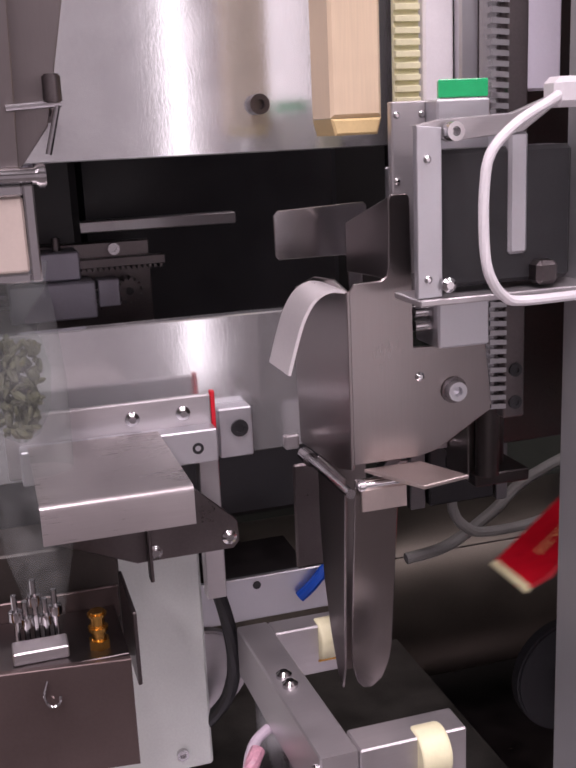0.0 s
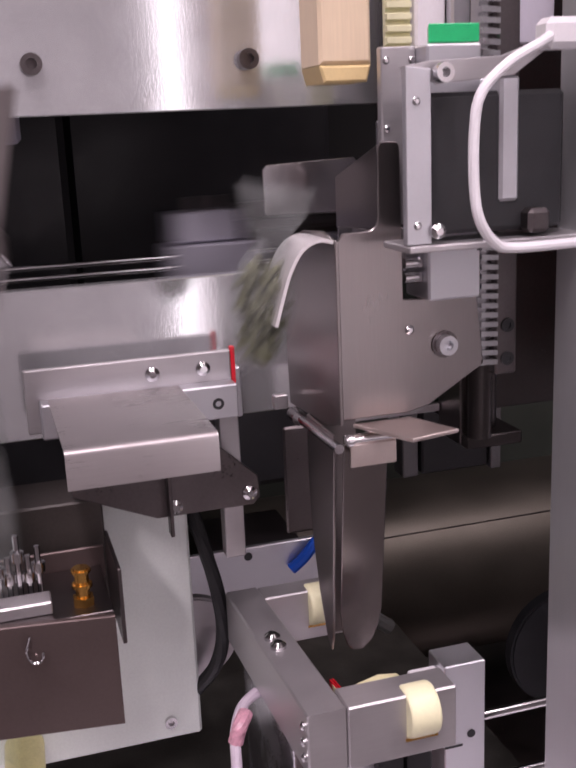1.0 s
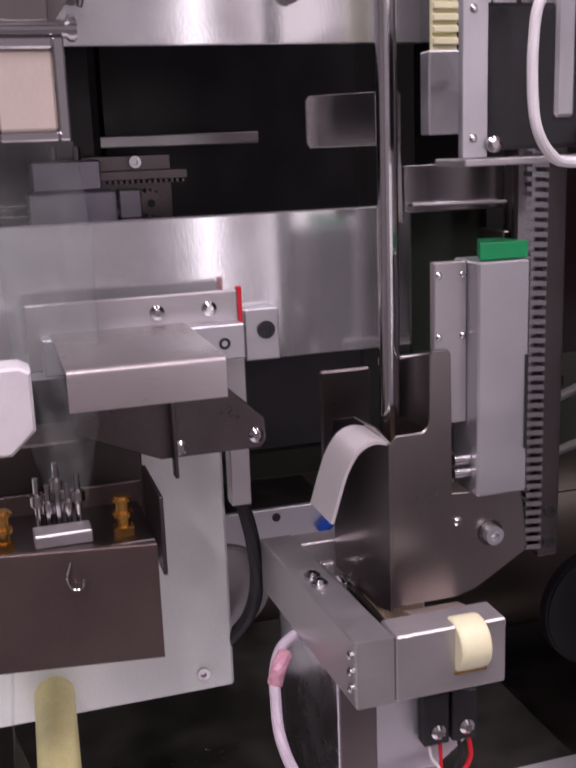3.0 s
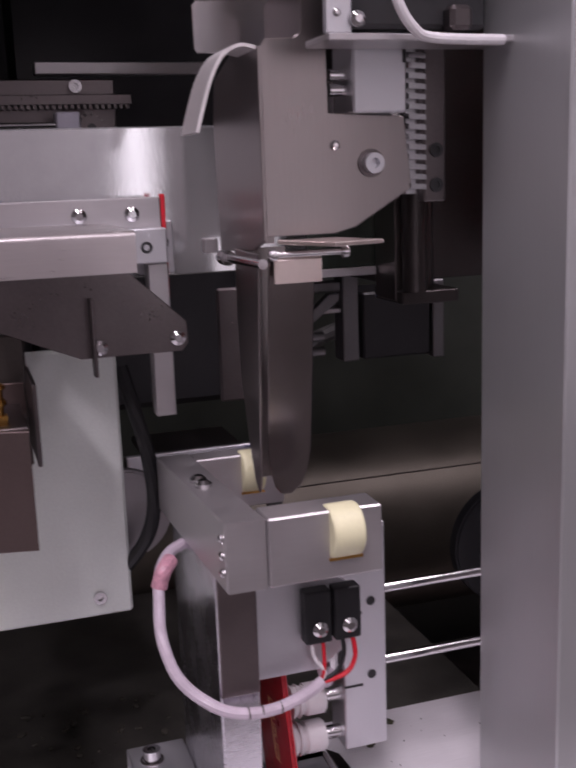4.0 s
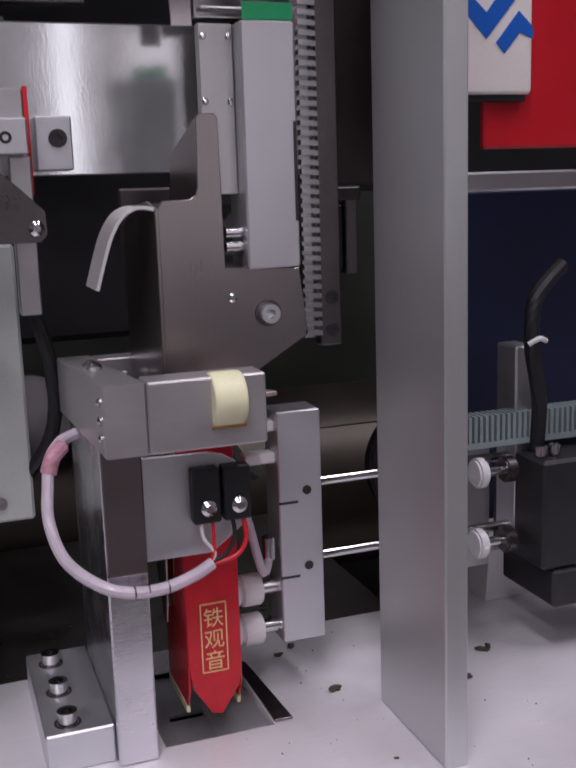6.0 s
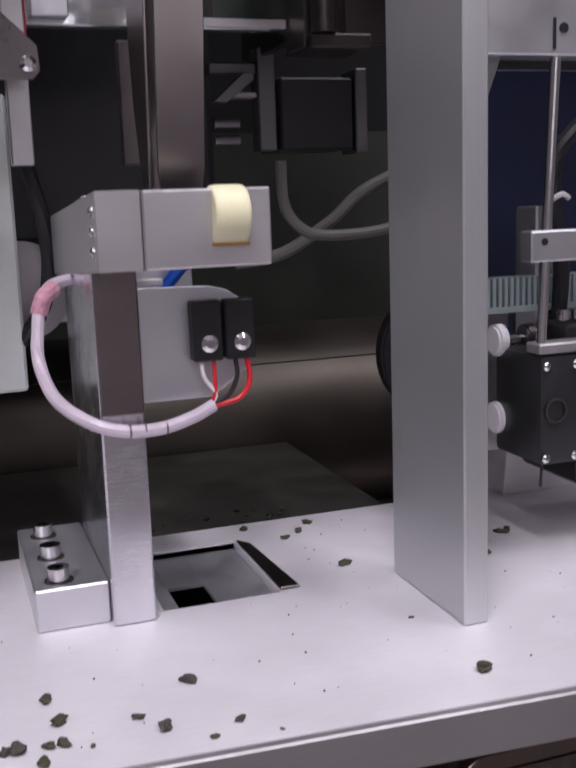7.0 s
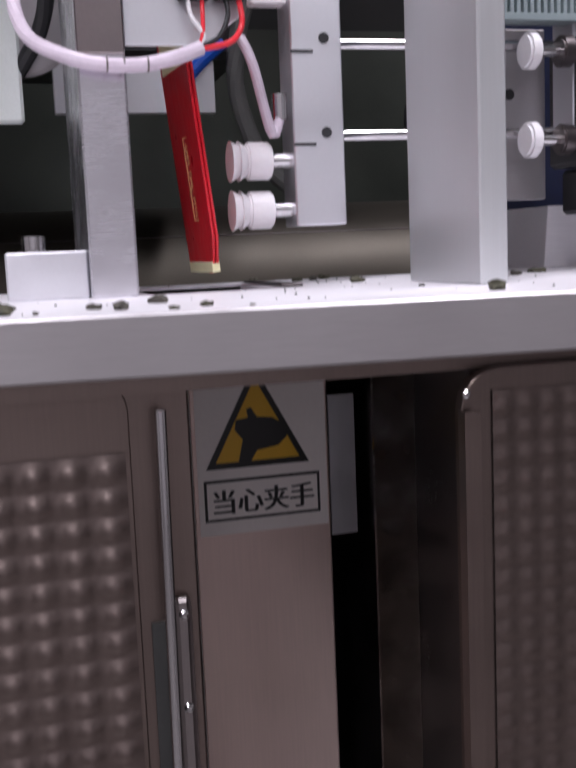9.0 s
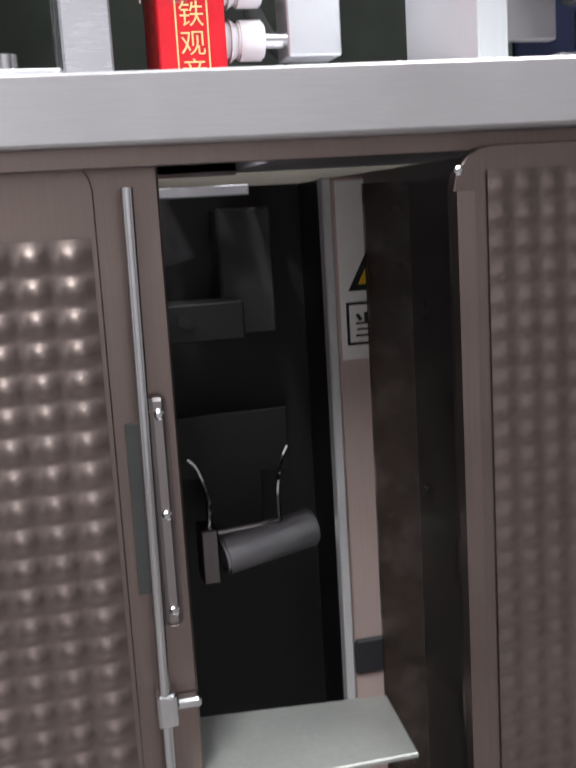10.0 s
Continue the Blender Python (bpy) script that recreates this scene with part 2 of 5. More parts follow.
def prism_quads(outline, n, axis, a, b, bm=None):
    t = bmesh.new()
    def put(p, c):
        return {"x": (c, p[0], p[1]), "y": (p[0], c, p[1]), "z": (p[0], p[1], c)}[axis]
    m = len(outline)
    lo, hi = [t.verts.new(put(p, a)) for p in outline], [t.verts.new(put(p, b)) for p in outline]
    for k in range(m):
        t.faces.new((lo[k], lo[(k + 1) % m], hi[(k + 1) % m], hi[k]))
    for k in range(n - 1):
        t.faces.new((lo[k], lo[k + 1], lo[m - 2 - k], lo[m - 1 - k]))
        t.faces.new((hi[k], hi[m - 1 - k], hi[m - 2 - k], hi[k + 1]))
    bmesh.ops.recalc_face_normals(t, faces=t.faces)
    return merge(start(bm), t)


def smooth_line(points, per=6):
    pts = [Vector(p) for p in points]
    out = []
    for i in range(len(pts) - 1):
        p0, p1, p2, p3 = pts[max(i - 1, 0)], pts[i], pts[i + 1], pts[min(i + 2, len(pts) - 1)]
        for k in range(per):
            u = k / per
            out.append(0.5 * ((2 * p1) + (p2 - p0) * u + (2 * p0 - 5 * p1 + 4 * p2 - p3) * u * u + (3 * p1 - p0 - 3 * p2 + p3) * u ** 3))
    out.append(pts[-1])
    return out


def hose(points, r, bm=None, seg=10, per=6):
    t = bmesh.new()
    line = smooth_line(points, per)
    up = Vector((0.13, 0.31, 0.94))
    loops = []
    for i, p in enumerate(line):
        d = (line[min(i + 1, len(line) - 1)] - line[max(i - 1, 0)]).normalized()
        u = d.cross(up).normalized()
        w = d.cross(u)
        loops.append([t.verts.new(p + r * (math.cos(k * math.tau / seg) * u + math.sin(k * math.tau / seg) * w)) for k in range(seg)])
    for a, b in zip(loops, loops[1:]):
        for k in range(seg):
            t.faces.new((a[k], a[(k + 1) % seg], b[(k + 1) % seg], b[k]))
    t.faces.new(loops[0][::-1])
    t.faces.new(loops[-1])
    return merge(start(bm), t)


def socket_screw(name, at, towards, r, h, parent, material_=None):
    """Socket-head screw: a collar with a recessed hexagon."""
    a, d = Vector(at), Vector(towards).normalized()
    bm = ring(a, a + d * h, r, r * 0.5, seg=18)
    rod(a, a + d * h * 0.35, r * 0.55, bm, 6)
    return part(name, bm, material_ or POLISHED, parent)


def pan_screw(name, at, towards, r, parent):
    a, d = Vector(at), Vector(towards).normalized()
    bm = rod(a, a + d * r * 0.45, r, None, 18)
    rod(a + d * r * 0.45, a + d * r * 0.85, r, bm, 18, r * 0.5)
    s = part(name, bm, POLISHED, parent)
    return s


def lettering(name, text, at, size, rx, rz, material_, parent, depth=0.0001, lead=1.0, bold=0.0):
    c = bpy.data.curves.new(name, "FONT")
    c.body, c.size, c.extrude, c.align_x, c.space_line, c.offset = text, size, depth, "CENTER", lead, bold
    o = bpy.data.objects.new(name, c)
    scene.collection.objects.link(o)
    me = bpy.data.meshes.new_from_object(o.evaluated_get(bpy.context.evaluated_depsgraph_get()))
    bpy.data.objects.remove(o)
    bm = bmesh.new()
    bm.from_mesh(me)
    bmesh.ops.transform(bm, matrix=pose(*at, rx, 0, rz), verts=bm.verts)
    return part(name, bm, material_, parent)

# ---- the hall ----
solo("hall_floor", box(-3, 3, -3.2, 3, -0.06, 0, 0), FLOOR, "dull grey-brown painted workshop floor", "floor", kind="structure")
solo("wall_front", box(-3, 3, -3.3, -3.2, 0, 2.9, 0), HALL_FRONT, "plain grey workshop wall", "wall", kind="structure")
solo("wall_rear", box(-3, 3, 3, 3.1, 0, 2.9, 0), HALL, "plain grey workshop wall", "wall", kind="structure")
solo("wall_west", box(-3.1, -3, -3.3, 3.1, 0, 2.9, 0), HALL, "plain grey workshop wall", "wall", kind="structure")
solo("wall_east", box(3, 3.1, -3.3, 3.1, 0, 2.9, 0), HALL, "plain grey workshop wall", "wall", kind="structure")
solo("ceiling", box(-3.1, 3.1, -3.3, 3.1, 2.9, 2.96, 0), HALL, "plain workshop ceiling", "ceiling", kind="structure")


def tube_fixture(x, y):
    f = thing("ceiling_light", (x, y, 2.9), "white ceiling fixture with a lit fluorescent tube", "ceiling light", "ceiling lights")
    part("housing", box(x - 0.09, x + 0.09, y - 0.62, y + 0.62, 2.80, 2.899, 0.004), WHITE_PLASTIC, f)
    part("tube", rod((x, y - 0.6, 2.775), (x, y + 0.6, 2.775), 0.014), TUBE_GLOW, f)


for x, y in ((-0.35, -0.9), (0.75, -0.5), (-1.1, -1.9)):
    tube_fixture(x, y)

# unseen upright light at the front corner, added to streak and brighten the plates
LED_NARROW = material("led_tube_diffuser", (1.0, 0.93, 0.97), 0.4, glow=2.5)
LED_WIDE = material("led_panel_diffuser", (1.0, 0.93, 0.97), 0.4, glow=0.75)
streak_light = thing("streak_light", (0.10, -0.255, 0), "unseen white light with two upright lit diffusers, added to streak the plates", "work light")
part("stand", box(0.075, 0.095, -0.262, -0.248, 0.0, 1.04, 0.002), WHITE_PLASTIC, streak_light)
part("housing", box(0.034, 0.168, -0.262, -0.246, 1.04, 1.74, 0.002), WHITE_PLASTIC, streak_light)
part("diffuser", box(0.042, 0.056, -0.2458, -0.241, 1.06, 1.72, 0.0015), LED_NARROW, streak_light, "narrow lit diffuser strip")
part("diffuser", box(0.096, 0.158, -0.2458, -0.241, 1.06, 1.72, 0.0015), LED_WIDE, streak_light, "wide lit diffuser strip")

# ---- machine frame ----
CAB = "structure"
deck = thing("deck", (0, 0, 0.9), "pale aluminium machine deck strewn with crumbs, with a slot", "deck", kind=CAB)
SX0, SX1, SY0, SY1 = 0.004, 0.047, 0.005, 0.066
bm = box(-0.7, SX0, -0.02, 0.082, 0.8855, 0.9, 0)
box(SX0, SX1, -0.02, SY0, 0.8855, 0.9, 0, bm)
box(SX0, SX1, SY1, 0.086, 0.8855, 0.9, 0, bm)
box(SX1, 0.165, -0.02, 0.086, 0.8855, 0.9, 0, bm)
box(0.165, 0.9, -0.02, 0.12, 0.8855, 0.9, 0, bm)
prism([(-0.7, -0.0485), (0.9, -0.1445), (0.9, -0.02), (-0.7, -0.02)], "z", 0.8855, 0.9, bm, 0)
part("plate", bm, DECK, deck)
part("front_edge", prism([(-0.7, -0.0520), (0.9, -0.1480), (0.9, -0.1446), (-0.7, -0.0486)], "z", 0.8855, 0.9, None, 0.0006), DECK_EDGE_SHADED, deck)
part("slot_wall", box(SX0 - 0.001, SX0, SY0, SY1, 0.884, 0.899, 0), DARK_STEEL, deck)
part("slot_wall", box(SX0, SX1, SY1, SY1 + 0.001, 0.884, 0.899, 0), DARK_STEEL, deck)
part("slot_flap", prism([(0.0475, 0.006), (0.0550, 0.006), (0.0520, 0.058), (0.0475, 0.064)], "z", 0.9003, 0.9012), DARK_STEEL, deck)
gate = thing("slot_gate", (0.0045, 0.035, 0.8965), "pale aluminium trapdoor in the deck slot", "trapdoor")
bm = box(0.0045, 0.0110, 0.0055, 0.0655, 0.8955, 0.8970, 0.0002)
part("edge_plate", bm, ALU_MATT, gate)
gate_plate = part("front_plate", box(0.0110, 0.0250, 0.0055, 0.0278, 0.8955, 0.8970, 0), ALU_MATT, gate)
part("rear_plate", box(0.0110, 0.0250, 0.0328, 0.0655, 0.8955, 0.8970, 0), ALU_MATT, gate)
part("main_plate", box(0.0250, 0.0465, 0.0055, 0.0655, 0.8955, 0.8970, 0.0002), ALU_MATT, gate)

tray = thing("drip_tray", (0.0, 0.2, 0.87), "dark grimy tray behind the deck, littered with crumbs", "tray", kind=CAB)
part("sheet", box(-0.3, 0.1648, 0.0865, 0.34, 0.868, 0.870, 0), material("grimy_tray", (0.10, 0.095, 0.085), 0.5, 0.5, 0.45, 45), tray)

cabinet = thing("cabinet", (0, 0.5, 0), "dark steel machine cabinet, open at the front, with shade in its inner colour", "cabinet", kind=CAB)
part("back_wall", box(-0.7, 0.9, 0.62, 0.64, 0.0, 1.7, 0), INNER_SHADE, cabinet)
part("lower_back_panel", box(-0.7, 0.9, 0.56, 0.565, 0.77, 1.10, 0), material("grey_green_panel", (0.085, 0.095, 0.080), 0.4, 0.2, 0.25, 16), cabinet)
part("side_wall", box(-0.72, -0.7, 0.083, 0.64, 0.0, 1.7, 0), INNER_SHADE, cabinet)
part("side_wall", box(0.9, 0.92, 0.083, 0.64, 0.0, 1.7, 0), INNER_SHADE, cabinet)
part("roof", box(-0.72, 0.92, 0.1, 0.64, 1.7, 1.72, 0), INNER_SHADE, cabinet)
part("inner_floor", box(-0.7, 0.9, 0.121, 0.62, 0.76, 0.77, 0), DARK_STEEL, cabinet)

column = thing("column", (0.099, -0.02, 0.9), "upright brushed aluminium plate column", "column", kind=CAB)
part("plate", box(0.0928, 0.1016, -0.0485, 0.006, 0.9, 1.62, 0.0006), material("column_aluminium", (0.60, 0.61, 0.62), 0.42, 0.7, 0.06, 9, 0.04, (1, 1, 0.02), 1800), column)

upper = thing("upper_back_plate", (0, 0.11, 1.242), "bright zinc plated back plate with a shiny streak", "back plate", kind=CAB)
part("plate", box(-0.5, 0.094, 0.112, 0.118, 1.2425, 1.62, 0.0005), ZINC, upper)
for x, z in ((0.0115, 1.262), (-0.075, 1.262)):
    socket_screw("screw", (x, 0.112, z), (0, -1, 0), 0.0042, 0.005, upper, DARK_STEEL)

bar = thing("cross_bar", (0, 0.11, 1.112), "bright zinc plated steel cross bar", "cross bar", kind=CAB)
part("plate", box(-0.5, 0.088, 0.108, 0.116, 1.1125, 1.175, 0.0006), ZINC, bar)
part("stop_block", box(-0.0165, -0.0015, 0.098, 0.1079, 1.1145, 1.1365, 0.0006), ALU_MATT, bar)
socket_screw("screw", (-0.0075, 0.0979, 1.1275), (0, -1, 0), 0.0038, 0.0012, bar, BLACK)

enamel = thing("enamel_plate", (-0.08, 0.1, 0.965), "cream enamelled upright plate with worn edges", "machine plate", kind=CAB)
part("plate", box(-0.6, -0.0285, 0.1, 0.106, 0.9655, 1.085, 0.0012), ENAMEL, enamel)
for x in (-0.0428, -0.15):
    socket_screw("screw", (x, 0.1, 0.9745), (0, -1, 0), 0.0028, 0.002, enamel)

# ---- frame with rollers on its post ----
GUIDE_LABEL = "milled aluminium guide frame on a post with two nylon rollers"
guide = thing("guide_frame", (0, 0, 0.9), GUIDE_LABEL, "guide frame")
part("post", box(-0.0145, 0.0, -0.002, 0.07, 0.9, 1.0195, 0.0007), POST_ALU, guide)
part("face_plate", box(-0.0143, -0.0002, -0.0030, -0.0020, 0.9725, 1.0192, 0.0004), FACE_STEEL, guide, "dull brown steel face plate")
part("foot_block", box(-0.0395, -0.0147, 0.003, 0.074, 0.9, 0.9148, 0.0006), ALU_MATT, guide)
for y in (0.011, 0.036, 0.062):
    part("counterbore", ring((-0.0305, y, 0.9148), (-0.0305, y, 0.9151), 0.0050, 0.0040), DARK_STEEL, guide)
    socket_screw("screw", (-0.0305, y, 0.9149), (0, 0, 1), 0.0037, 0.0048, guide)
# the side bar falls a little towards the back
bar_side = [(-0.0235, 1.0205), (0.092, 1.0135), (0.092, 1.0370), (-0.0235, 1.0445)]
part("side_bar", prism(bar_side, "x", -0.0155, -0.0013, None, 0.0006), ALU, guide)
part("front_bar", box(-0.0011, 0.0392, -0.0238, -0.010, 1.0205, 1.0443, 0.0006), ALU, guide)
part("rear_bar", box(-0.0011, 0.0376, 0.080, 0.092, 1.0135, 1.0368, 0.0006), ALU, guide)
for y in (0.030, 0.0385):
    pan_screw("screw", (-0.0095, y, 1.0445 - 0.065 * (y + 0.0235)), (0, 0, 1), 0.0032, guide)
for z in (1.0265, 1.0325, 1.0385):
    pan_screw("screw", (-0.0155, -0.0195, z), (-1, 0, 0), 0.0016, guide)


def nylon_roller(x, y, z, w, r, front):
    """Barrel roller let into a bar, showing over its top and front."""
    bm = bmesh.new()
    loops = []
    for u in (-1, -0.97, -0.88, -0.70, -0.35, 0, 0.35, 0.70, 0.88, 0.97, 1):
        q = r * (1 - 0.09 * abs(u) ** 12)
        loops.append([bm.verts.new((x + u * w / 2, y + q * math.cos(k * math.tau / 40), z + q * math.sin(k * math.tau / 40))) for k in range(40)])
    for p, q in zip(loops, loops[1:]):
        for k in range(40):
            bm.faces.new((p[k], p[(k + 1) % 40], q[(k + 1) % 40], q[k]))
    bm.faces.new(loops[0])
    bm.faces.new(loops[-1])
    part("roller", bm, NYLON, guide, "cream nylon roller")
    part("roller_slot", box(x - w / 2 - 0.0004, x + w / 2 + 0.0004, front - 0.0005, front + 0.0004, z - r * 1.02, z - r * 0.92, 0), BRASS, guide)


nylon_roller(0.0258, -0.0205, 1.0362, 0.0112, 0.0092, -0.0238)
nylon_roller(0.0235, 0.0833, 1.0287, 0.0095, 0.0092, 0.080)

switch = thing("switch_plate", (0.018, 0.002, 0.975), "thin steel plate carrying two black microswitches", "switch plate")
bm = prism([(0.0002, 0.9755), (0.0242, 0.9755), (0.0372, 0.985), (0.0372, 1.004), (0.0345, 1.0085), (0.030, 1.0115), (0.024, 1.013), (0.0002, 1.0135)], "y", 0.0, 0.0016)
part("plate", bm, ALU_MATT, switch)
for x in (0.0217, 0.0329):
    sw = part("microswitch", box(x - 0.005, x + 0.005, -0.0062, -0.0002, 0.9885, 1.0085, 0.0006), BLACK_PLASTIC, switch, "black plastic microswitch")
    s = pan_screw("screw", (x + 0.0002, -0.0062, 0.9945), (0, -1, 0), 0.0029, switch)
part("wire", hose([(0.0195, -0.004, 0.9885), (0.020, -0.0055, 0.983), (0.0235, -0.006, 0.9775), (0.0215, -0.006, 0.974)], 0.0007), WHITE_PLASTIC, switch)
part("wire", hose([(0.0238, -0.004, 0.9885), (0.0235, -0.0055, 0.983), (0.0232, -0.006, 0.978), (0.022, -0.006, 0.974)], 0.0007), WIRE_RED, switch)
part("wire", hose([(0.0312, -0.004, 0.9885), (0.0312, -0.0055, 0.983), (0.028, -0.0062, 0.977), (0.022, -0.006, 0.974)], 0.0008), BLACK_PLASTIC, switch)
part("wire", hose([(0.0352, -0.004, 0.9885), (0.0355, -0.0055, 0.981), (0.0315, -0.0062, 0.9755), (0.0225, -0.006, 0.9735)], 0.0009), WIRE_RED, switch)

part("terminal_comb", box(0.0005, 0.0095, 0.0018, 0.006, 1.0137, 1.0160, 0.0004), WHITE_PLASTIC, switch)

sleeve = thing("cable_sleeve", (-0.02, 0, 0.96), "white cable sleeve looping round the post", "cable")
SL = [(0.0225, -0.006, 0.9738), (0.015, -0.0075, 0.9708), (0.004, -0.0085, 0.9683), (-0.008, -0.008, 0.9685), (-0.018, -0.004, 0.9715), (-0.0275, 0.006, 0.9785),
      (-0.031, 0.016, 0.990), (-0.0295, 0.026, 1.000), (-0.0275, 0.033, 1.008), (-0.0225, 0.040, 1.013), (-0.0155, 0.045, 1.0145)]
part("sleeve", hose(SL, 0.0022), SLEEVE, sleeve)
for k in (0.006, -0.001, -0.006):
    part("mark", ring((k, -0.0084, 0.9684), (k - 0.0006, -0.0084, 0.9684), 0.0023, 0.0021), DARK_STEEL, sleeve)
part("tie_wrap", hose([(-0.0285, 0.030, 1.004), (-0.0265, 0.031, 1.0095), (-0.0225, 0.036, 1.012)], 0.0031), material("pink_shrink_wrap", (0.62, 0.32, 0.40), 0.35, 0, 0.3, 300), sleeve)

# ---- bag former: moves up and down ----
former = thing("bag_former", (0.03, 0.03, 1.13), "brushed steel bag former with a curled lip and long tongue", "bag former")
FY = 0.016
plate = [(0.0145, 1.1325), (0.0145, 1.196), (0.0165, 1.1985), (0.0265, 1.1988), (0.0286, 1.2003), (0.0294, 1.203), (0.0298, 1.2265), (0.0308, 1.2283),
         (0.0366, 1.2283), (0.0378, 1.2268), (0.0385, 1.174), (0.0670, 1.1725), (0.0700, 1.1475), (0.0480, 1.1345), (0.0400, 1.1325)]
part("front_plate", prism(plate, "y", FY, FY + 0.0014), BRUSHED, former)
wall = [(FY, 1.131), (FY, 1.196), (0.030, 1.1985), (0.052, 1.197), (0.076, 1.190), (0.080, 1.176), (0.077, 1.124), (0.030, 1.127)]
part("side_wall", prism(wall, "x", 0.0135, 0.0148), BRUSHED, former)
part("side_wall", prism([(FY + 0.0014, 1.134), (FY + 0.0014, 1.196), (0.060, 1.196), (0.060, 1.130)], "x", 0.0365, 0.0378), BRUSHED, former)
part("rear_wall", box(0.0148, 0.0365, 0.077, 0.0782, 1.126, 1.176, 0), BRUSHED, former)
LIP = smooth_line([(0.0150, 1.1960, 0), (0.0085, 1.1972, 0), (0.0025, 1.1945, 0), (-0.0020, 1.1880, 0), (-0.0050, 1.1800, 0), (-0.0085, 1.1685, 0)], 4)
part("curled_lip", strip([(p.x, p.y) for p in LIP], "y", FY + 0.0015, 0.041, 0.0012), BRIGHTENED_STEEL, former)
part("riser_return", prism([(FY + 0.0014, 1.1990), (FY + 0.0014, 1.2275), (0.060, 1.2155), (0.060, 1.1965)], "x", 0.0300, 0.0312), BRUSHED, former)
tongue = [(0.0152, 1.1265), (0.0152, 1.058), (0.0162, 1.050), (0.0182, 1.0435), (0.0205, 1.0405), (0.0245, 1.040), (0.0285, 1.0435), (0.0310, 1.050), (0.0322, 1.058), (0.0325, 1.1265)]
bm = prism([(a, c if c > 1.1 else c - 0.006) for a, c in tongue], "y", FY + 0.001, FY + 0.0022)
for v in bm.verts:
    v.co.y += (1.1265 - v.co.z) * 0.13
tongue_plate = part("tongue", bm, TONGUE_STEEL, former, "long round-tipped steel tongue")
cheek = [(FY + 0.003, 1.1265), (0.050, 1.1265), (0.050, 1.100), (0.047, 1.075), (0.041, 1.055), (0.034, 1.040), (0.0295, 1.036), (0.0265, 1.045)]
part("tongue_cheek", prism(cheek, "x", 0.0118, 0.0129), BRUSHED, former)
back = smooth_line([(0.050, 1.1265, 0), (0.050, 1.100, 0), (0.047, 1.075, 0), (0.041, 1.055, 0), (0.0345, 1.0405, 0)], 4)
part("tongue_back", strip([(p.x, p.y) for p in back], "x", 0.0130, 0.0320, 0.001), BRUSHED, former)
part("front_tab", strip([(0.0125, 1.1275), (0.0105, 1.1245), (0.0105, 1.1165)], "x", 0.0152, 0.0325, 0.0012), material("pinkish_steel", (0.72, 0.62, 0.58), 0.4, 1, 0.06, 60), former)
bm = prism([(0.018, 0.0150), (0.0400, 0.0150), (0.0490, -0.006), (0.0300, -0.0100)], "z", 1.1298, 1.1313)
part("flap_plate", bm, material("satin_flap_steel", (0.74, 0.64, 0.60), 0.4, 1, 0.06, 60), former, "small satin steel flap")
part("pin", rod((0.0135, 0.011, 1.1265), (0.0425, 0.011, 1.1265), 0.0012), POLISHED, former)
for x in (0.0150, 0.0415):
    part("pin_head", rod((x - 0.0013, 0.011, 1.1265), (x + 0.0013, 0.011, 1.1265), 0.0024, None, 12, bevel=0.0005), POLISHED, former)
part("pin", rod((0.0115, 0.012, 1.1235), (0.0115, 0.068, 1.1225), 0.0018), POLISHED, former)
part("pin_head", rod((0.0115, 0.058, 1.1225), (0.0115, 0.066, 1.1225), 0.003), POLISHED, former)
part("latch_tab", box(0.0045, 0.0105, 0.069, 0.073, 1.1240, 1.1300, 0.0006), ALU, former)
socket_screw("screw", (0.0540, FY, 1.1565), (0, -1, 0), 0.0036, 0.0042, former, ALU_MATT)
part("washer", ring((0.0540, FY, 1.1565), (0.0540, FY - 0.0008, 1.1565), 0.0050, 0.0030), DARK_STEEL, former)
pan_screw("rivet", (0.0405, FY, 1.163), (0, -1, 0), 0.0017, former)
# slide block with its rack
part("slide_block", box(0.0455, 0.0655, 0.010, 0.030, 1.1735, 1.259, 0.0007), ALU_MATT, former)
part("mount_plate", box(0.0326, 0.0453, 0.0185, 0.0225, 1.2000, 1.259, 0.0005), ALU, former)
for z in (1.1815, 1.1865):
    part("bush", rod((0.0390, 0.0165, z), (0.0452, 0.0165, z), 0.0020, None, 12), POLISHED, former)
for x in (0.0343, 0.0436):
    for z in (1.2325, 1.2545):
        pan_screw("screw", (x, 0.0185, z), (0, -1, 0), 0.0012, former)
part("block_groove", box(0.0640, 0.0650, 0.0094, 0.0104, 1.19, 1.225, 0), BLACK, former)
part("rack_plate", box(0.0758, 0.0845, 0.018, 0.024, 1.142, 1.36, 0.0006), DARK_STEEL, former)
for z in (1.1480, 1.1605):
    socket_screw("screw", (0.0805, 0.018, z), (0, -1, 0), 0.0026, 0.0008, former, BLACK)
bm = box(0.0705, 0.0757, 0.022, 0.028, 1.145, 1.36, 0)
for k in range(60):
    z = 1.147 + k * 0.0035
    prism([(0.0690, z), (0.0757, z - 0.0005), (0.0757, z + 0.0014), (0.0690, z + 0.0019)], "y", 0.016, 0.022, bm, 0)
part("rack", bm, POLISHED, former, "toothed steel rack")
part("green_cap", prism([(0.0470, 0.012), (0.0655, 0.012), (0.0620, 0.028), (0.0540, 0.028)], "z", 1.2595, 1.2655), GREEN, former, "bright green plastic cap")

# ---- push bar: drops through the former ----
pushbar = thing("push_bar", (0.022, 0.042, 1.25), "pale wooden push bar with a chamfered end", "push bar")
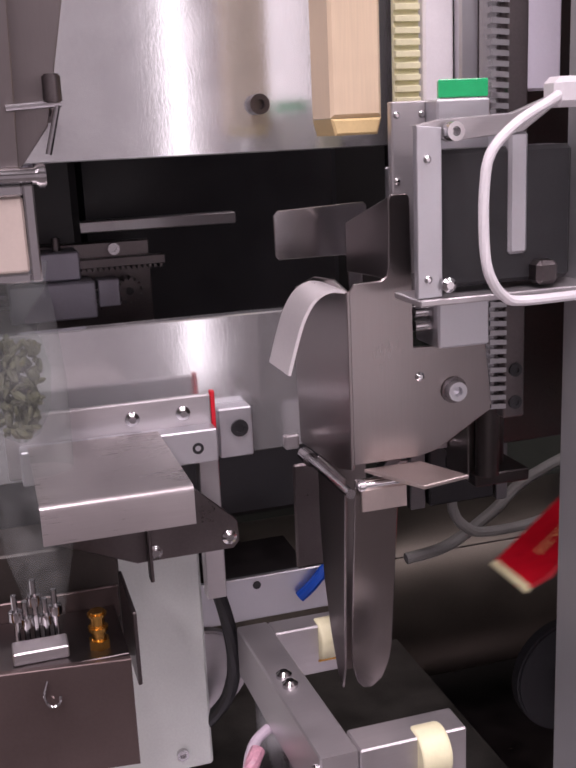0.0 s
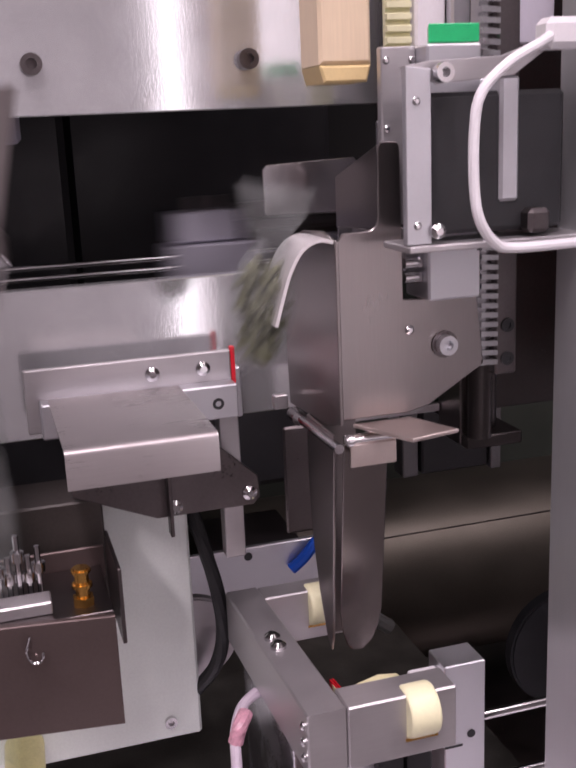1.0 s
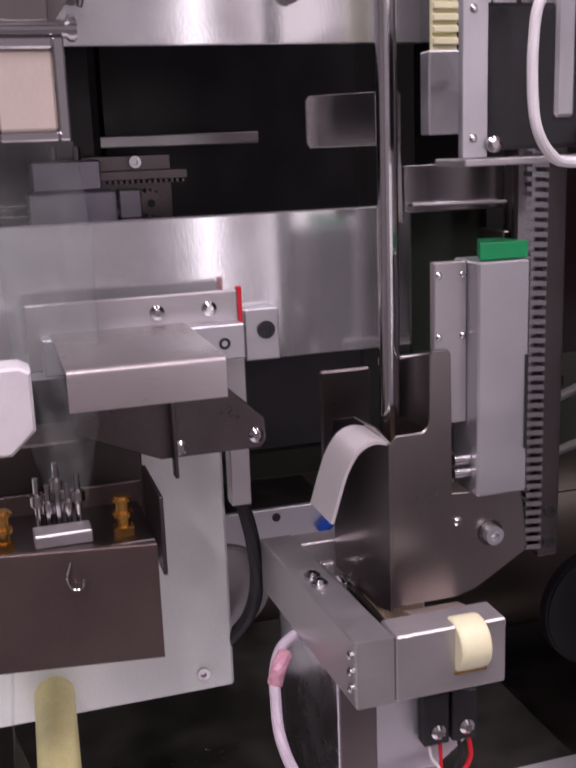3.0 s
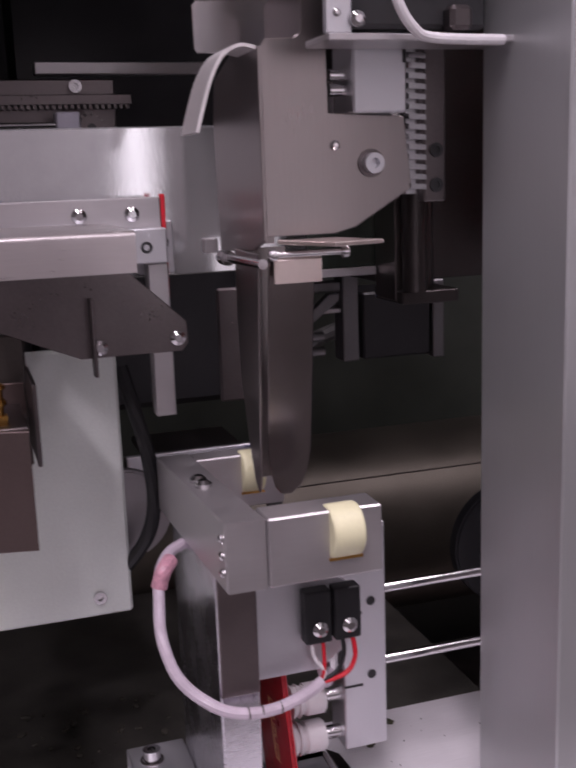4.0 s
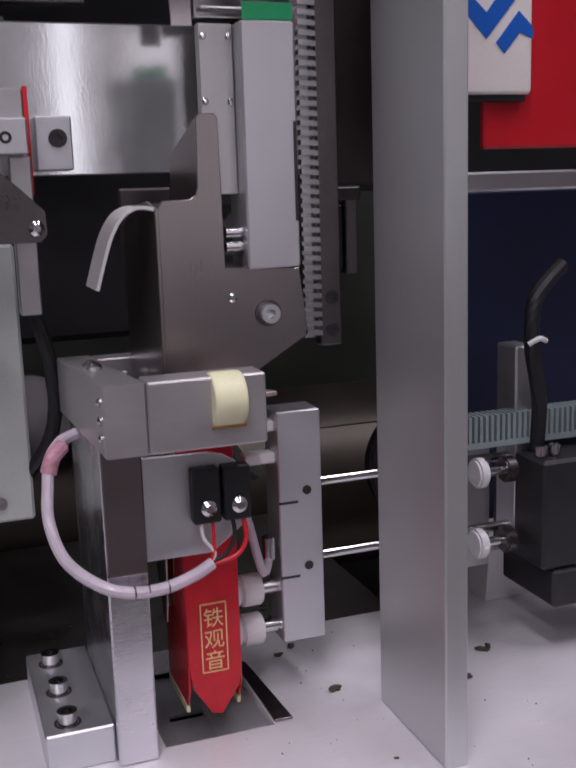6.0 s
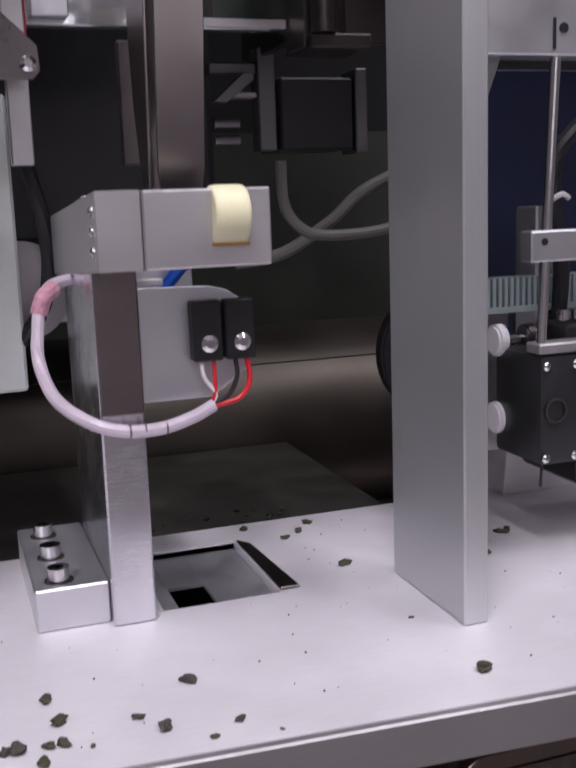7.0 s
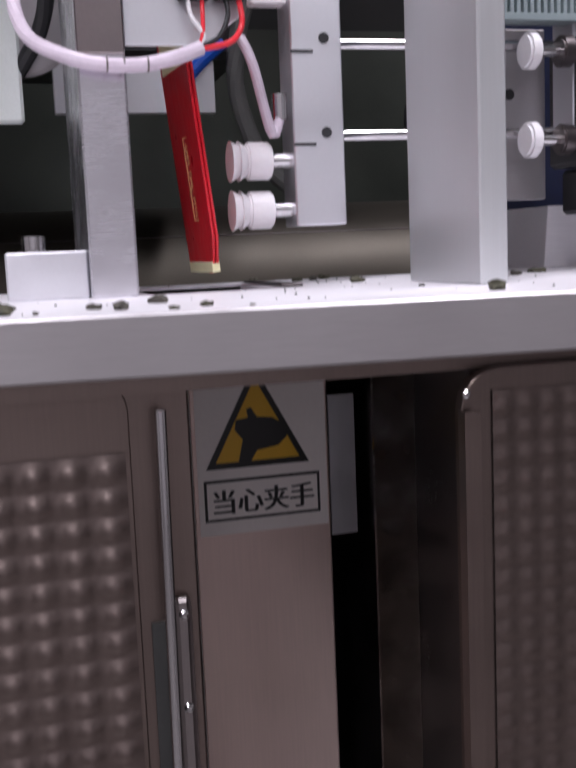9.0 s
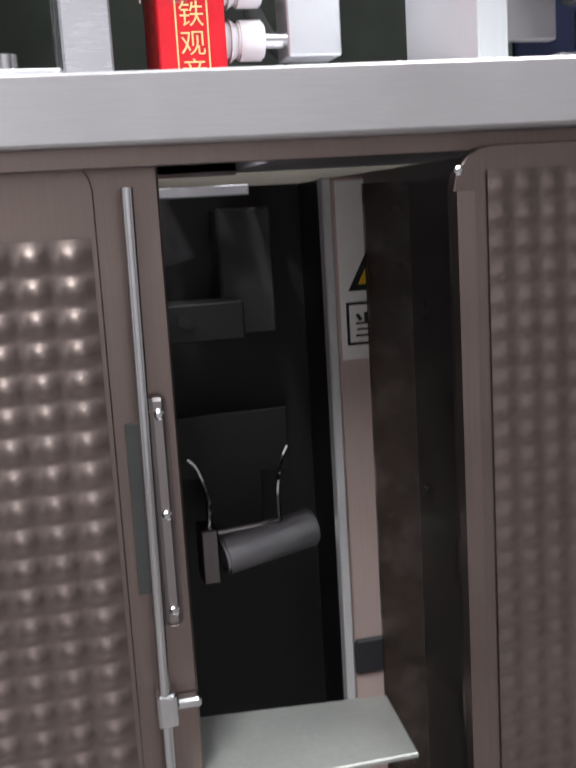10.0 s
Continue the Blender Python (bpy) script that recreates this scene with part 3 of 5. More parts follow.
pb = prism([(0.0156, 1.2545), (0.0346, 1.2545), (0.0346, 1.4600), (0.0156, 1.4600)], "y", 0.0315, 0.053, None, 0.0012)
part("bar", pb, WOOD, pushbar)
part("tip", prism([(0.0156, 1.2543), (0.0172, 1.2485), (0.0330, 1.2485), (0.0346, 1.2543)], "y", 0.0317, 0.0528, None, 0.0008), material("waxed_tip", (0.78, 0.60, 0.30), 0.45, 0, 0.1, 40), pushbar, "yellowed chamfered tip")
part("pull_rod", rod((0.025, 0.042, 1.46), (0.025, 0.042, 1.85), 0.004, None, 14), POLISHED, pushbar)

# ---- drive motor with bracket ----
motor = thing("drive_motor", (0.06, -0.01, 1.195), "black stepper motor in an aluminium bracket with a white cable", "motor")
MY = -0.013
part("bracket", prism([(0.0275, 1.1965), (0.0362, 1.1965), (0.0362, 1.250), (0.0275, 1.2510)], "y", MY, MY + 0.003), ALU_MATT, motor)
part("shelf", box(0.0275, 0.11, MY - 0.002, MY + 0.02, 1.1940, 1.1962, 0.0004), ALU, motor)
part("body", box(0.0363, 0.0860, MY + 0.004, MY + 0.020, 1.1985, 1.243, 0.0015), BLACK, motor)
part("grey_band", box(0.0615, 0.0685, MY + 0.0025, MY + 0.018, 1.208, 1.2475, 0.001), ALU_MATT, motor)
part("connector", box(0.070, 0.078, MY - 0.002, MY + 0.006, 1.1975, 1.2055, 0.0015), DARK_STEEL, motor)
part("top_strap", prism([(0.0275, 1.2508), (0.0365, 1.2525), (0.062, 1.2535), (0.078, 1.2590), (0.078, 1.2555), (0.066, 1.2475), (0.040, 1.2455)], "y", MY + 0.002, MY + 0.005), ALU, motor)
socket_screw("screw", (0.0393, MY, 1.2487), (0, -1, 0), 0.0030, 0.004, motor)
for x, z in ((0.0290, 1.2405), (0.0290, 1.2025)):
    pan_screw("screw", (x + 0.002, MY, z), (0, -1, 0), 0.0013, motor)
pan_screw("screw", (0.0375, MY - 0.001, 1.2005), (0, -1, 0), 0.0025, motor)
CB = [(0.081, MY - 0.004, 1.2620), (0.073, MY - 0.008, 1.2585), (0.060, MY - 0.011, 1.2525), (0.0505, MY - 0.012, 1.2440), (0.0482, MY - 0.012, 1.2330), (0.0482, MY - 0.012, 1.2170),
                    (0.0500, MY - 0.012, 1.2065), (0.0560, MY - 0.010, 1.1990), (0.064, MY - 0.008, 1.1962), (0.09, MY - 0.006, 1.1960)]
part("cable", hose([(a - 0.0035, b, c - 0.002) for a, b, c in CB], 0.0017), WHITE_PLASTIC, motor, "white cable")
part("cable_tie", box(0.072, 0.0865, MY - 0.008, MY + 0.002, 1.2545, 1.2640, 0.002), WHITE_PLASTIC, motor)

# ---- left station ----
jaw = thing("sealing_jaw", (-0.06, 0.05, 1.08), "steel sealing jaw with a folded cover plate", "sealing jaw")
fold = [(0.0745, 1.1375), (0.0080, 1.1375)] + [(0.0080 - 0.0022 * math.sin(a), 1.1353 + 0.0022 * math.cos(a)) for a in (0.3, 0.6, 0.9, 1.2, 1.57)] + [(0.0058, 1.1240)]
part("cover", strip(fold, "x", -0.097, -0.0465, 0.0012), COVER_STEEL, jaw)
part("side_plate", prism([(-0.092, 1.100), (-0.060, 1.0865), (-0.0205, 1.0865), (-0.0178, 1.0895), (-0.0182, 1.0985), (-0.0420, 1.1210), (-0.092, 1.1230)], "y", 0.066, 0.068), DARK_STEEL, jaw)
for x, z in ((-0.0528, 1.0905), (-0.0222, 1.0920)):
    pan_screw("screw", (x, 0.066, z), (0, -1, 0), 0.0030, jaw)
part("clamp_bar", box(-0.100, -0.0215, 0.078, 0.088, 1.1205, 1.1345, 0.0006), ALU_MATT, jaw)
part("rear_angle", box(-0.105, -0.0215, 0.0882, 0.0915, 1.1205, 1.1465, 0.0005), ALU, jaw)
for x in (-0.0545, -0.0335):
    pan_screw("screw", (x, 0.0882, 1.1400), (0, -1, 0), 0.0030, jaw)
part("hole", ring((-0.0300, 0.0778, 1.1270), (-0.0300, 0.0782, 1.1270), 0.0024, 0.0012), BLACK, jaw)
part("red_gasket", box(-0.0213, -0.0193, 0.0895, 0.0925, 1.105, 1.1475, 0.0003), WIRE_RED, jaw, "thin red gasket strip")
part("leg", box(-0.029, -0.0205, 0.084, 0.092, 1.0565, 1.120, 0.0005), ALU, jaw)
part("rib", box(-0.0560, -0.0545, 0.060, 0.0658, 1.080, 1.110, 0.0003), DARK_STEEL, jaw)

nozzle = thing("nozzle_block", (-0.095, 0.03, 1.027), "dark brown nozzle block with two brass fittings", "nozzle block")
part("front_plate", prism([(-0.1275, 1.0325), (-0.0680, 1.0280), (-0.0680, 1.0705), (-0.1275, 1.0745)], "y", 0.018, 0.021), BROWN, nozzle)
part("top_plate", box(-0.1275, -0.0680, 0.0213, 0.062, 1.0695, 1.0712, 0.0003), DARK_STEEL, nozzle)
part("back_plate", box(-0.1275, -0.0660, 0.0622, 0.0640, 1.0655, 1.0790, 0.0004), BROWN, nozzle)
part("end_plate", box(-0.0655, -0.0640, 0.024, 0.062, 1.056, 1.085, 0.0003), DARK_STEEL, nozzle)
for x in (-0.1180, -0.0775):
    f = part("brass_fitting", rod((x, 0.030, 1.0712), (x, 0.030, 1.0745), 0.0040, None, 6), BRASS, nozzle, "hexagonal brass fitting")
    bm = rod((x, 0.030, 1.0745), (x, 0.030, 1.0785), 0.0026, None, 14)
    rod((x, 0.030, 1.0775), (x, 0.030, 1.0800), 0.0037, bm, 14, bevel=0.0006)
    rod((x, 0.030, 1.0800), (x, 0.030, 1.0845), 0.0026, bm, 14)
    rod((x, 0.030, 1.0830), (x, 0.030, 1.0855), 0.0036, bm, 14, bevel=0.0008)
    part("brass_nipple", bm, BRASS, nozzle)
part("slot_bar", box(-0.108, -0.0885, 0.026, 0.036, 1.0712, 1.0760, 0.0005), ALU, nozzle)
for k, (x, z) in enumerate(((-0.1055, 1.086), (-0.0985, 1.091), (-0.0915, 1.086), (-0.1020, 1.083), (-0.0950, 1.083))):
    part("needle", rod((x, 0.040, 1.0712), (x, 0.040, z + 0.006), 0.0011, None, 10), POLISHED, nozzle)
    part("needle_collar", rod((x, 0.040, z - 0.004), (x, 0.040, z), 0.0026, None, 12, bevel=0.0004), POLISHED, nozzle)
part("wire_hook", hose([(-0.0975, 0.0165, 1.0690), (-0.0990, 0.0155, 1.0640), (-0.0975, 0.0150, 1.0600), (-0.0945, 0.0150, 1.0600), (-0.0935, 0.0155, 1.0630)], 0.0005, seg=6), POLISHED, nozzle)

part("rear_housing", box(-0.150, -0.0645, 0.0665, 0.0965, 1.045, 1.0965, 0.0008), DARK_HOUSING, nozzle, "dark brown rear housing")
nozzle.location += Vector((-0.003, 0, 0.0015))

# ---- behind the tongue ----
solo("dark_guide_plate", box(0.0165, 0.0400, 0.100, 0.1020, 1.056, 1.1063, 0.001), DARK_STEEL, "dark steel guide plate behind the tongue", "guide plate", at=(0.028, 0.101, 1.056))
elbow = thing("angle_stop", (0.03, 0.08, 1.17), "bent steel angle stop", "angle stop")
part("arm", prism([(0.0068, 1.2025), (0.0066, 1.2185), (0.0082, 1.2203), (0.0448, 1.2218), (0.0462, 1.2204), (0.0462, 1.2007), (0.0080, 1.2008)], "y", 0.078, 0.0795), BRUSHED_X, elbow)
part("carrier_bar", box(0.0474, 0.1050, 0.0790, 0.0850, 1.1735, 1.1925, 0.0006), BRUSHED_X, elbow)
part("stem", prism([(0.0380, 1.170), (0.0372, 1.2005), (0.0462, 1.2005), (0.0470, 1.170)], "y", 0.0784, 0.0799), BRUSHED_X, elbow)

slide = thing("suction_slide", (0.07, 0.03, 0.92), "pale aluminium slide block with white suction cups on two rods", "suction slide")
part("block", box(0.0605, 0.0790, 0.030, 0.046, 0.9205, 1.0175, 0.0005), ALU_MATT, slide)
for z in (0.9845, 0.9525):
    part("hole", rod((0.0725, 0.0297, z), (0.0725, 0.0302, z), 0.0019, None, 14), BLACK, slide)
    part("guide_rod", rod((0.0790, 0.040, z), (0.205, 0.040, z), 0.0021), POLISHED, slide)
for z in (0.9800, 0.9485):
    part("slot", box(0.0605, 0.0685, 0.0297, 0.0302, z - 0.0005, z + 0.0005, 0), BLACK, slide)
for z in (0.9435, 0.9265):
    bm = rod((0.0385, 0.036, z), (0.0415, 0.036, z), 0.0072, None, 20, 0.0055)
    rod((0.0415, 0.036, z), (0.0440, 0.036, z), 0.0070, bm, 20, 0.0052)
    rod((0.0440, 0.036, z), (0.0530, 0.036, z), 0.0066, bm, 20, bevel=0.0008)
    part("suction_cup", bm, WHITE_PLASTIC, slide, "white rubber suction cup")
    part("stem", rod((0.0530, 0.036, z), (0.0605, 0.036, z), 0.0028, None, 12), POLISHED, slide)
for z in (1.0115, 0.9985):
    part("gripper_pin", box(0.0480, 0.0605, 0.033, 0.040, z - 0.0022, z + 0.0022, 0.0006), WHITE_PLASTIC, slide)
part("hose", hose([(0.058, 0.034, 0.965), (0.053, 0.030, 0.952), (0.047, 0.03, 0.975), (0.044, 0.034, 0.985)], 0.0018), SLEEVE, slide)
part("elbow_fitting", rod((0.0565, 0.033, 0.957), (0.0565, 0.033, 0.966), 0.0028, None, 12), POLISHED, slide)

part("air_hose", hose([(0.160, 0.2, 1.076), (0.136, 0.2, 1.070), (0.1142, 0.2, 1.0636), (0.0975, 0.2, 1.052), (0.0850, 0.2, 1.035), (0.0785, 0.2, 0.997), (0.0900, 0.2, 0.960), (0.106, 0.2, 0.943)], 0.0045), DULL_HOSE, slide, "thick dull grey air hose")

# ---- lower doors ----
def embossed(name, x0, x1, y, z0, z1, px, pitch, depth, parent):
    """Sheet pressed with rows of small skewed bumps."""
    k = 5
    nx, nz = int((x1 - x0) / px) * k, int((z1 - z0) / pitch) * k
    o = ORIGIN[parent]
    verts, faces = [], []
    for j in range(nz + 1):
        v = (j / k) % 1.0
        sv = math.sin(math.pi * v ** 0.62) ** 1.5
        for i in range(nx + 1):
            u = (i / k) % 1.0
            h = math.sin(math.pi * u) ** 1.4 * sv * (1 - 0.45 * abs(u - 0.5) * 2 * (1 - v))
            verts.append((x0 + i * px / k - o.x, y - depth * h - o.y, z0 + j * pitch / k - o.z))
    for j in range(nz):
        for i in range(nx):
            p = j * (nx + 1) + i
            faces.append((p, p + 1, p + nx + 2, p + nx + 1))
    me = bpy.data.meshes.new(name)
    me.from_pydata(verts, [], faces)
    me.materials.append(EMBOSSED)
    for p in me.polygons:
        p.use_smooth = True
    ob = new(name, me)
    ob.parent = parent
    ORIGIN[ob] = o
    return ob


DY = -0.093
ldoor = thing("door_1", (-0.1, DY, 0.6), "embossed stainless cabinet door with a long rod handle", "cabinet door", kind=CAB)
corner = [(-0.0215 + 0.0072 * math.sin(a), 0.8762 + 0.0072 * math.cos(a)) for a in (1.57, 1.2, 0.8, 0.4, 0.0)]
part("panel", prism([(-0.40, 0.30), (-0.0143, 0.30)] + corner + [(-0.40, 0.8834)], "y", DY, DY + 0.004), DOOR_STEEL, ldoor)
part("handle_strip", box(-0.0320, -0.0006, DY + 0.0008, DY + 0.005, 0.30, 0.8834, 0.0005), DOOR_STEEL, ldoor)
embossed("embossed_sheet", -0.3000, -0.0152, DY - 0.0006, 0.55, 0.870, 0.0079, 0.0066, 0.0019, ldoor)
part("handle_rod", rod((-0.0078, DY - 0.0045, 0.8765), (-0.0100, DY - 0.0045, 0.60), 0.0013, None, 12), POLISHED, ldoor)
part("latch_recess", box(-0.0120, -0.0072, DY - 0.0002, DY + 0.0006, 0.788, 0.8265, 0), INNER_SHADE, ldoor)
part("latch_plate", box(-0.0070, -0.0028, DY - 0.0018, DY, 0.780, 0.8325, 0.0012), BRUSHED, ldoor)
for z in (0.8285, 0.806, 0.784):
    pan_screw("screw", (-0.0048, DY - 0.0018, z), (0, -1, 0), 0.0012, ldoor)
part("hinge_clip", box(-0.0105, -0.0062, DY - 0.006, DY, 0.758, 0.766, 0.0006), POLISHED, ldoor)
part("hinge_clip", box(-0.0062, -0.0005, DY - 0.004, DY, 0.761, 0.7635, 0.0006), POLISHED, ldoor)

ldoor.location, ldoor.scale = (-0.1044, -0.0800, 0.5838), (1.06, 1.06, 1.06)

rdoor = thing("door_2", (0.2, DY, 0.6), "embossed stainless cabinet door with a rounded flange", "cabinet door", kind=CAB)
rim = [(0.0655, 0.30), (0.0655, 0.872)] + [(0.0755 - 0.010 * math.cos(a), 0.872 + 0.010 * math.sin(a)) for a in (0.4, 0.8, 1.2, 1.57)] + [(0.5, 0.884), (0.5, 0.30)]
part("panel", prism(rim, "y", DY, DY + 0.004), DOOR_STEEL, rdoor)
embossed("embossed_sheet", 0.0735, 0.32, DY - 0.0006, 0.55, 0.878, 0.0064, 0.0064, 0.0010, rdoor)
part("flange", strip([(0.0655, DY + 0.002), (0.0650, DY - 0.003), (0.0690, DY - 0.0035)], "z", 0.30, 0.872, 0.0007), DOOR_STEEL, rdoor)
pan_screw("screw", (0.0652, DY - 0.0035, 0.8765), (0, -1, 0), 0.0011, rdoor)

bay = thing("outlet_bay", (0.03, 0.0, 0.6), "dark steel outlet bay under the deck, with shade put into its colours", "outlet bay", kind=CAB)
part("header", box(-0.4, 0.5, DY + 0.006, DY + 0.010, 0.8812, 0.8853, 0), DOOR_STEEL, bay)
part("back_wall", box(-0.1, 0.2, 0.075, 0.08, 0.4, 0.88, 0), INNER_SHADE, bay)
part("side_wall", box(-0.006, -0.003, -0.070, 0.075, 0.4, 0.88, 0), DARK_STEEL, bay)
part("side_wall", box(0.0725, 0.0755, DY + 0.01, 0.075, 0.4, 0.88, 0), DARK_STEEL, bay)
part("lip", prism([(-0.0028, -0.0506), (0.056, -0.0570), (0.0535, -0.0885), (-0.0028, -0.0885)], "z", 0.7335, 0.7350), material("tray_lip_steel", (0.34, 0.34, 0.32), 0.38, 0.6, 0.15, 25, 0.05), bay)
part("smoked_panel", box(0.0595, 0.0722, -0.046, -0.0445, 0.62, 0.876, 0), SMOKE, bay, "smoked acrylic panel")
part("side_strip", box(0.0600, 0.0690, 0.0, 0.0015, 0.8165, 0.8640, 0), ALU_MATT, bay)
# fittings inside take the same near-black, so the bay's shade is in their colour
part("inner_block", box(0.010, 0.0415, 0.040, 0.06, 0.8262, 0.8398, 0.0006), INNER_SHADE, bay)
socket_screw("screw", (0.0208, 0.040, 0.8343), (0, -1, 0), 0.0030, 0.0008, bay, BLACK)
part("tee_bracket", prism([(0.012, 0.776), (0.024, 0.776), (0.024, 0.751), (0.045, 0.751), (0.045, 0.776), (0.056, 0.776), (0.056, 0.799), (0.012, 0.799)], "y", 0.046, 0.048), INNER_SHADE, bay)
part("inner_duct", box(0.036, 0.056, 0.052, 0.07, 0.826, 0.872, 0.001), INNER_SHADE, bay)
part("pale_strip", box(0.0135, 0.0440, 0.030, 0.034, 0.8760, 0.8795, 0.0004), ALU_MATT, bay)

catcher = thing("wire_catcher", (0.035, 0.02, 0.75), "steel catch roller with bent wire arms", "catch roller")
part("roller", rod((0.0240, 0.018, 0.7555), (0.0580, 0.024, 0.7600), 0.0068, None, 20, bevel=0.001), ALU_MATT, catcher)
part("end_plate", box(0.0165, 0.0225, 0.012, 0.024, 0.748, 0.767, 0.0006), DARK_STEEL, catcher)
part("wire_arm", hose([(0.0200, 0.016, 0.765), (0.0205, 0.016, 0.776), (0.0175, 0.016, 0.787), (0.0145, 0.016, 0.791)], 0.0007, seg=6), POLISHED, catcher)
part("wire_arm", hose([(0.0445, 0.016, 0.766), (0.0445, 0.016, 0.778), (0.0462, 0.016, 0.787), (0.0485, 0.016, 0.792)], 0.0007, seg=6), POLISHED, catcher)
part("wire_arm", hose([(0.0200, 0.016, 0.7645), (0.032, 0.016, 0.7652), (0.0445, 0.016, 0.7660)], 0.0007, seg=6), POLISHED, catcher)

# sliding panel with the warning sticker
signdoor = thing("sliding_panel", (0.035, -0.006, 0.6), "satin steel sliding panel with a trapped-fingers warning sticker", "sliding panel")
part("panel", box(0.0125, 0.0580, -0.006, -0.003, 0.62, 0.879, 0.0006), SIGN_STEEL, signdoor)
part("edge_strip", box(0.0095, 0.0125, -0.0085, -0.003, 0.62, 0.879, 0.0005), BRIGHTENED_STEEL, signdoor)
part("foot", box(0.013, 0.03, -0.008, -0.0061, 0.7170, 0.7295, 0.001), BLACK, signdoor)
st = part("sticker", box(0.0142, 0.0570, -0.00625, -0.00603, 0.8225, 0.8780, 0), STICKER, signdoor, "white warning sticker")
part("triangle_border", prism([(0.0170, 0.8440), (0.0510, 0.8440), (0.0340, 0.8765)], "y", -0.00645, -0.00626, None, 0), SIGN_BLACK, st)
part("triangle_field", prism([(0.0202, 0.8460), (0.0478, 0.8460), (0.0340, 0.8724)], "y", -0.00665, -0.00646, None, 0), SIGN_YELLOW, st)
blob = [(0.0283, 0.8475), (0.0300, 0.8540), (0.0275, 0.8570), (0.0280, 0.8600), (0.0320, 0.8605), (0.0315, 0.8630), (0.0330, 0.8635), (0.0350, 0.8605), (0.0400, 0.8600),
        (0.0440, 0.8575), (0.0445, 0.8540), (0.0415, 0.8515), (0.0345, 0.8505), (0.0325, 0.8475)]
blob = [(a - 0.0007, 0.8460 + (c - 0.8475) * 1.08) for a, c in blob]
part("pictogram", prism(blob, "y", -0.00685, -0.00666, None, 0), SIGN_BLACK, st)
part("caption_border", box(0.0160, 0.0543, -0.00645, -0.00626, 0.8270, 0.8405, 0), SIGN_BLACK, st)
part("caption_field", box(0.0169, 0.0534, -0.00665, -0.00646, 0.8279, 0.8396, 0), STICKER, st)
for k in range(3):
    lettering("caption", "当心夹手", (0.03495 + 0.00025 * k, -0.00670 - 0.00003 * k, 0.8300), 0.0086, 90, 0, SIGN_BLACK, st)

# ---- red bags ----
def red_bag(at):
    """Gusseted foil bag in three rigid panels, mouth up."""
    x, y, z = at
    bag = thing("red_bag", at, "red foil tea bag with gold printed lettering", "tea bag", "red tea bags")
    g = [(x - 0.0105, z + 0.108), (x - 0.0105, z + 0.022), (x - 0.009, z + 0.012), (x - 0.002, z + 0.001), (x + 0.002, z), (x + 0.0095, z + 0.011), (x + 0.0105, z + 0.022), (x + 0.0105, z + 0.108)]
    front = part("front_gusset", prism(g, "y", y - 0.0008, y + 0.0008), RED, bag)
    for a, b, c, d in ((-0.0052, -0.0047, 0.018, 0.046), (0.0047, 0.0052, 0.018, 0.046), (-0.0052, 0.0052, 0.0455, 0.046), (-0.0052, 0.0052, 0.018, 0.0185)):
        part("gold_frame", box(x + a, x + b, y - 0.0011, y - 0.0009, z + c, z + d, 0), GOLD, front)
    lettering("print", "铁\n观\n音", (x, y - 0.00100, z + 0.0370), 0.0082, 90, 0, GOLD, front, 0.00008, 1.05)
    sides = []
    for s, nm in ((-1, "left_wall"), (1, "right_wall")):
        prof = [(y, z + 0.108), (y, z + 0.012), (y + 0.004, z + 0.0035), (y + 0.034, z + 0.002), (y + 0.034, z + 0.108)]
        sides.append(part(nm, prism(prof, "x", x + s * 0.0012, x + s * 0.0022), RED, bag))
        part("bottom_seal", box(x + s * 0.0017 - 0.0007, x + s * 0.0017 + 0.0007, y + 0.0045, y + 0.0335, z + 0.0005, z + 0.0040, 0), STRAW, sides[-1])
    part("gold_patch", box(x - 0.0026, x - 0.0023, y + 0.002, y + 0.03, z + 0.068, z + 0.108, 0), STRAW, sides[0])
    arch = [(x - 0.010, z + 0.1075), (x - 0.004, z + 0.1110), (x + 0.004, z + 0.1135), (x + 0.012, z + 0.1140), (x + 0.019, z + 0.1120), (x + 0.023, z + 0.1075)]
    part("rim", strip(arch, "y", y + 0.010, y + 0.014, 0.0022), STRAW, bag)
    part("mouth", strip([(a, c - 0.0024) for a, c in arch], "y", y + 0.009, y + 0.0135, 0.0022), RED, bag)
    return bag, front, sides


BAG_AT = (0.0262, 0.012, 0.9055)
bag_a, front_a, sides_a = red_bag(BAG_AT)
bag_b, front_b, sides_b = red_bag(BAG_AT)

# finished packet in the outlet bay
PX, PY, PZ = 0.034, 0.026, 0.785
pk = thing("tea_packet", (PX, PY, PZ), "sealed red foil tea packet with gold print", "tea packet", "red tea bags")
t = bmesh.new()
bmesh.ops.create_icosphere(t, subdivisions=4, radius=1)
for v in t.verts:
    n = noise.noise(v.co * 1.7) * 0.30 + noise.noise(v.co * 5) * 0.14 + noise.noise(v.co * 11) * 0.05
    w = 1 - 0.35 * max(0, -v.co.z)
    v.co = Vector((PX + v.co.x * 0.0115 * w * (1 + n), PY + v.co.y * 0.008 * (1 + n), PZ + v.co.z * 0.024 * (1 + n)))
part("body", t, RED, pk)
part("tail", prism([(PX - 0.005, PZ + 0.012), (PX + 0.006, PZ + 0.012), (PX + 0.001, PZ + 0.030), (PX - 0.002, PZ + 0.048), (PX - 0.001, PZ + 0.066), (PX - 0.017, PZ + 0.068), (PX - 0.013, PZ + 0.050), (PX - 0.007, PZ + 0.030)], "y", PY - 0.0015, PY), RED_SHADED, pk)
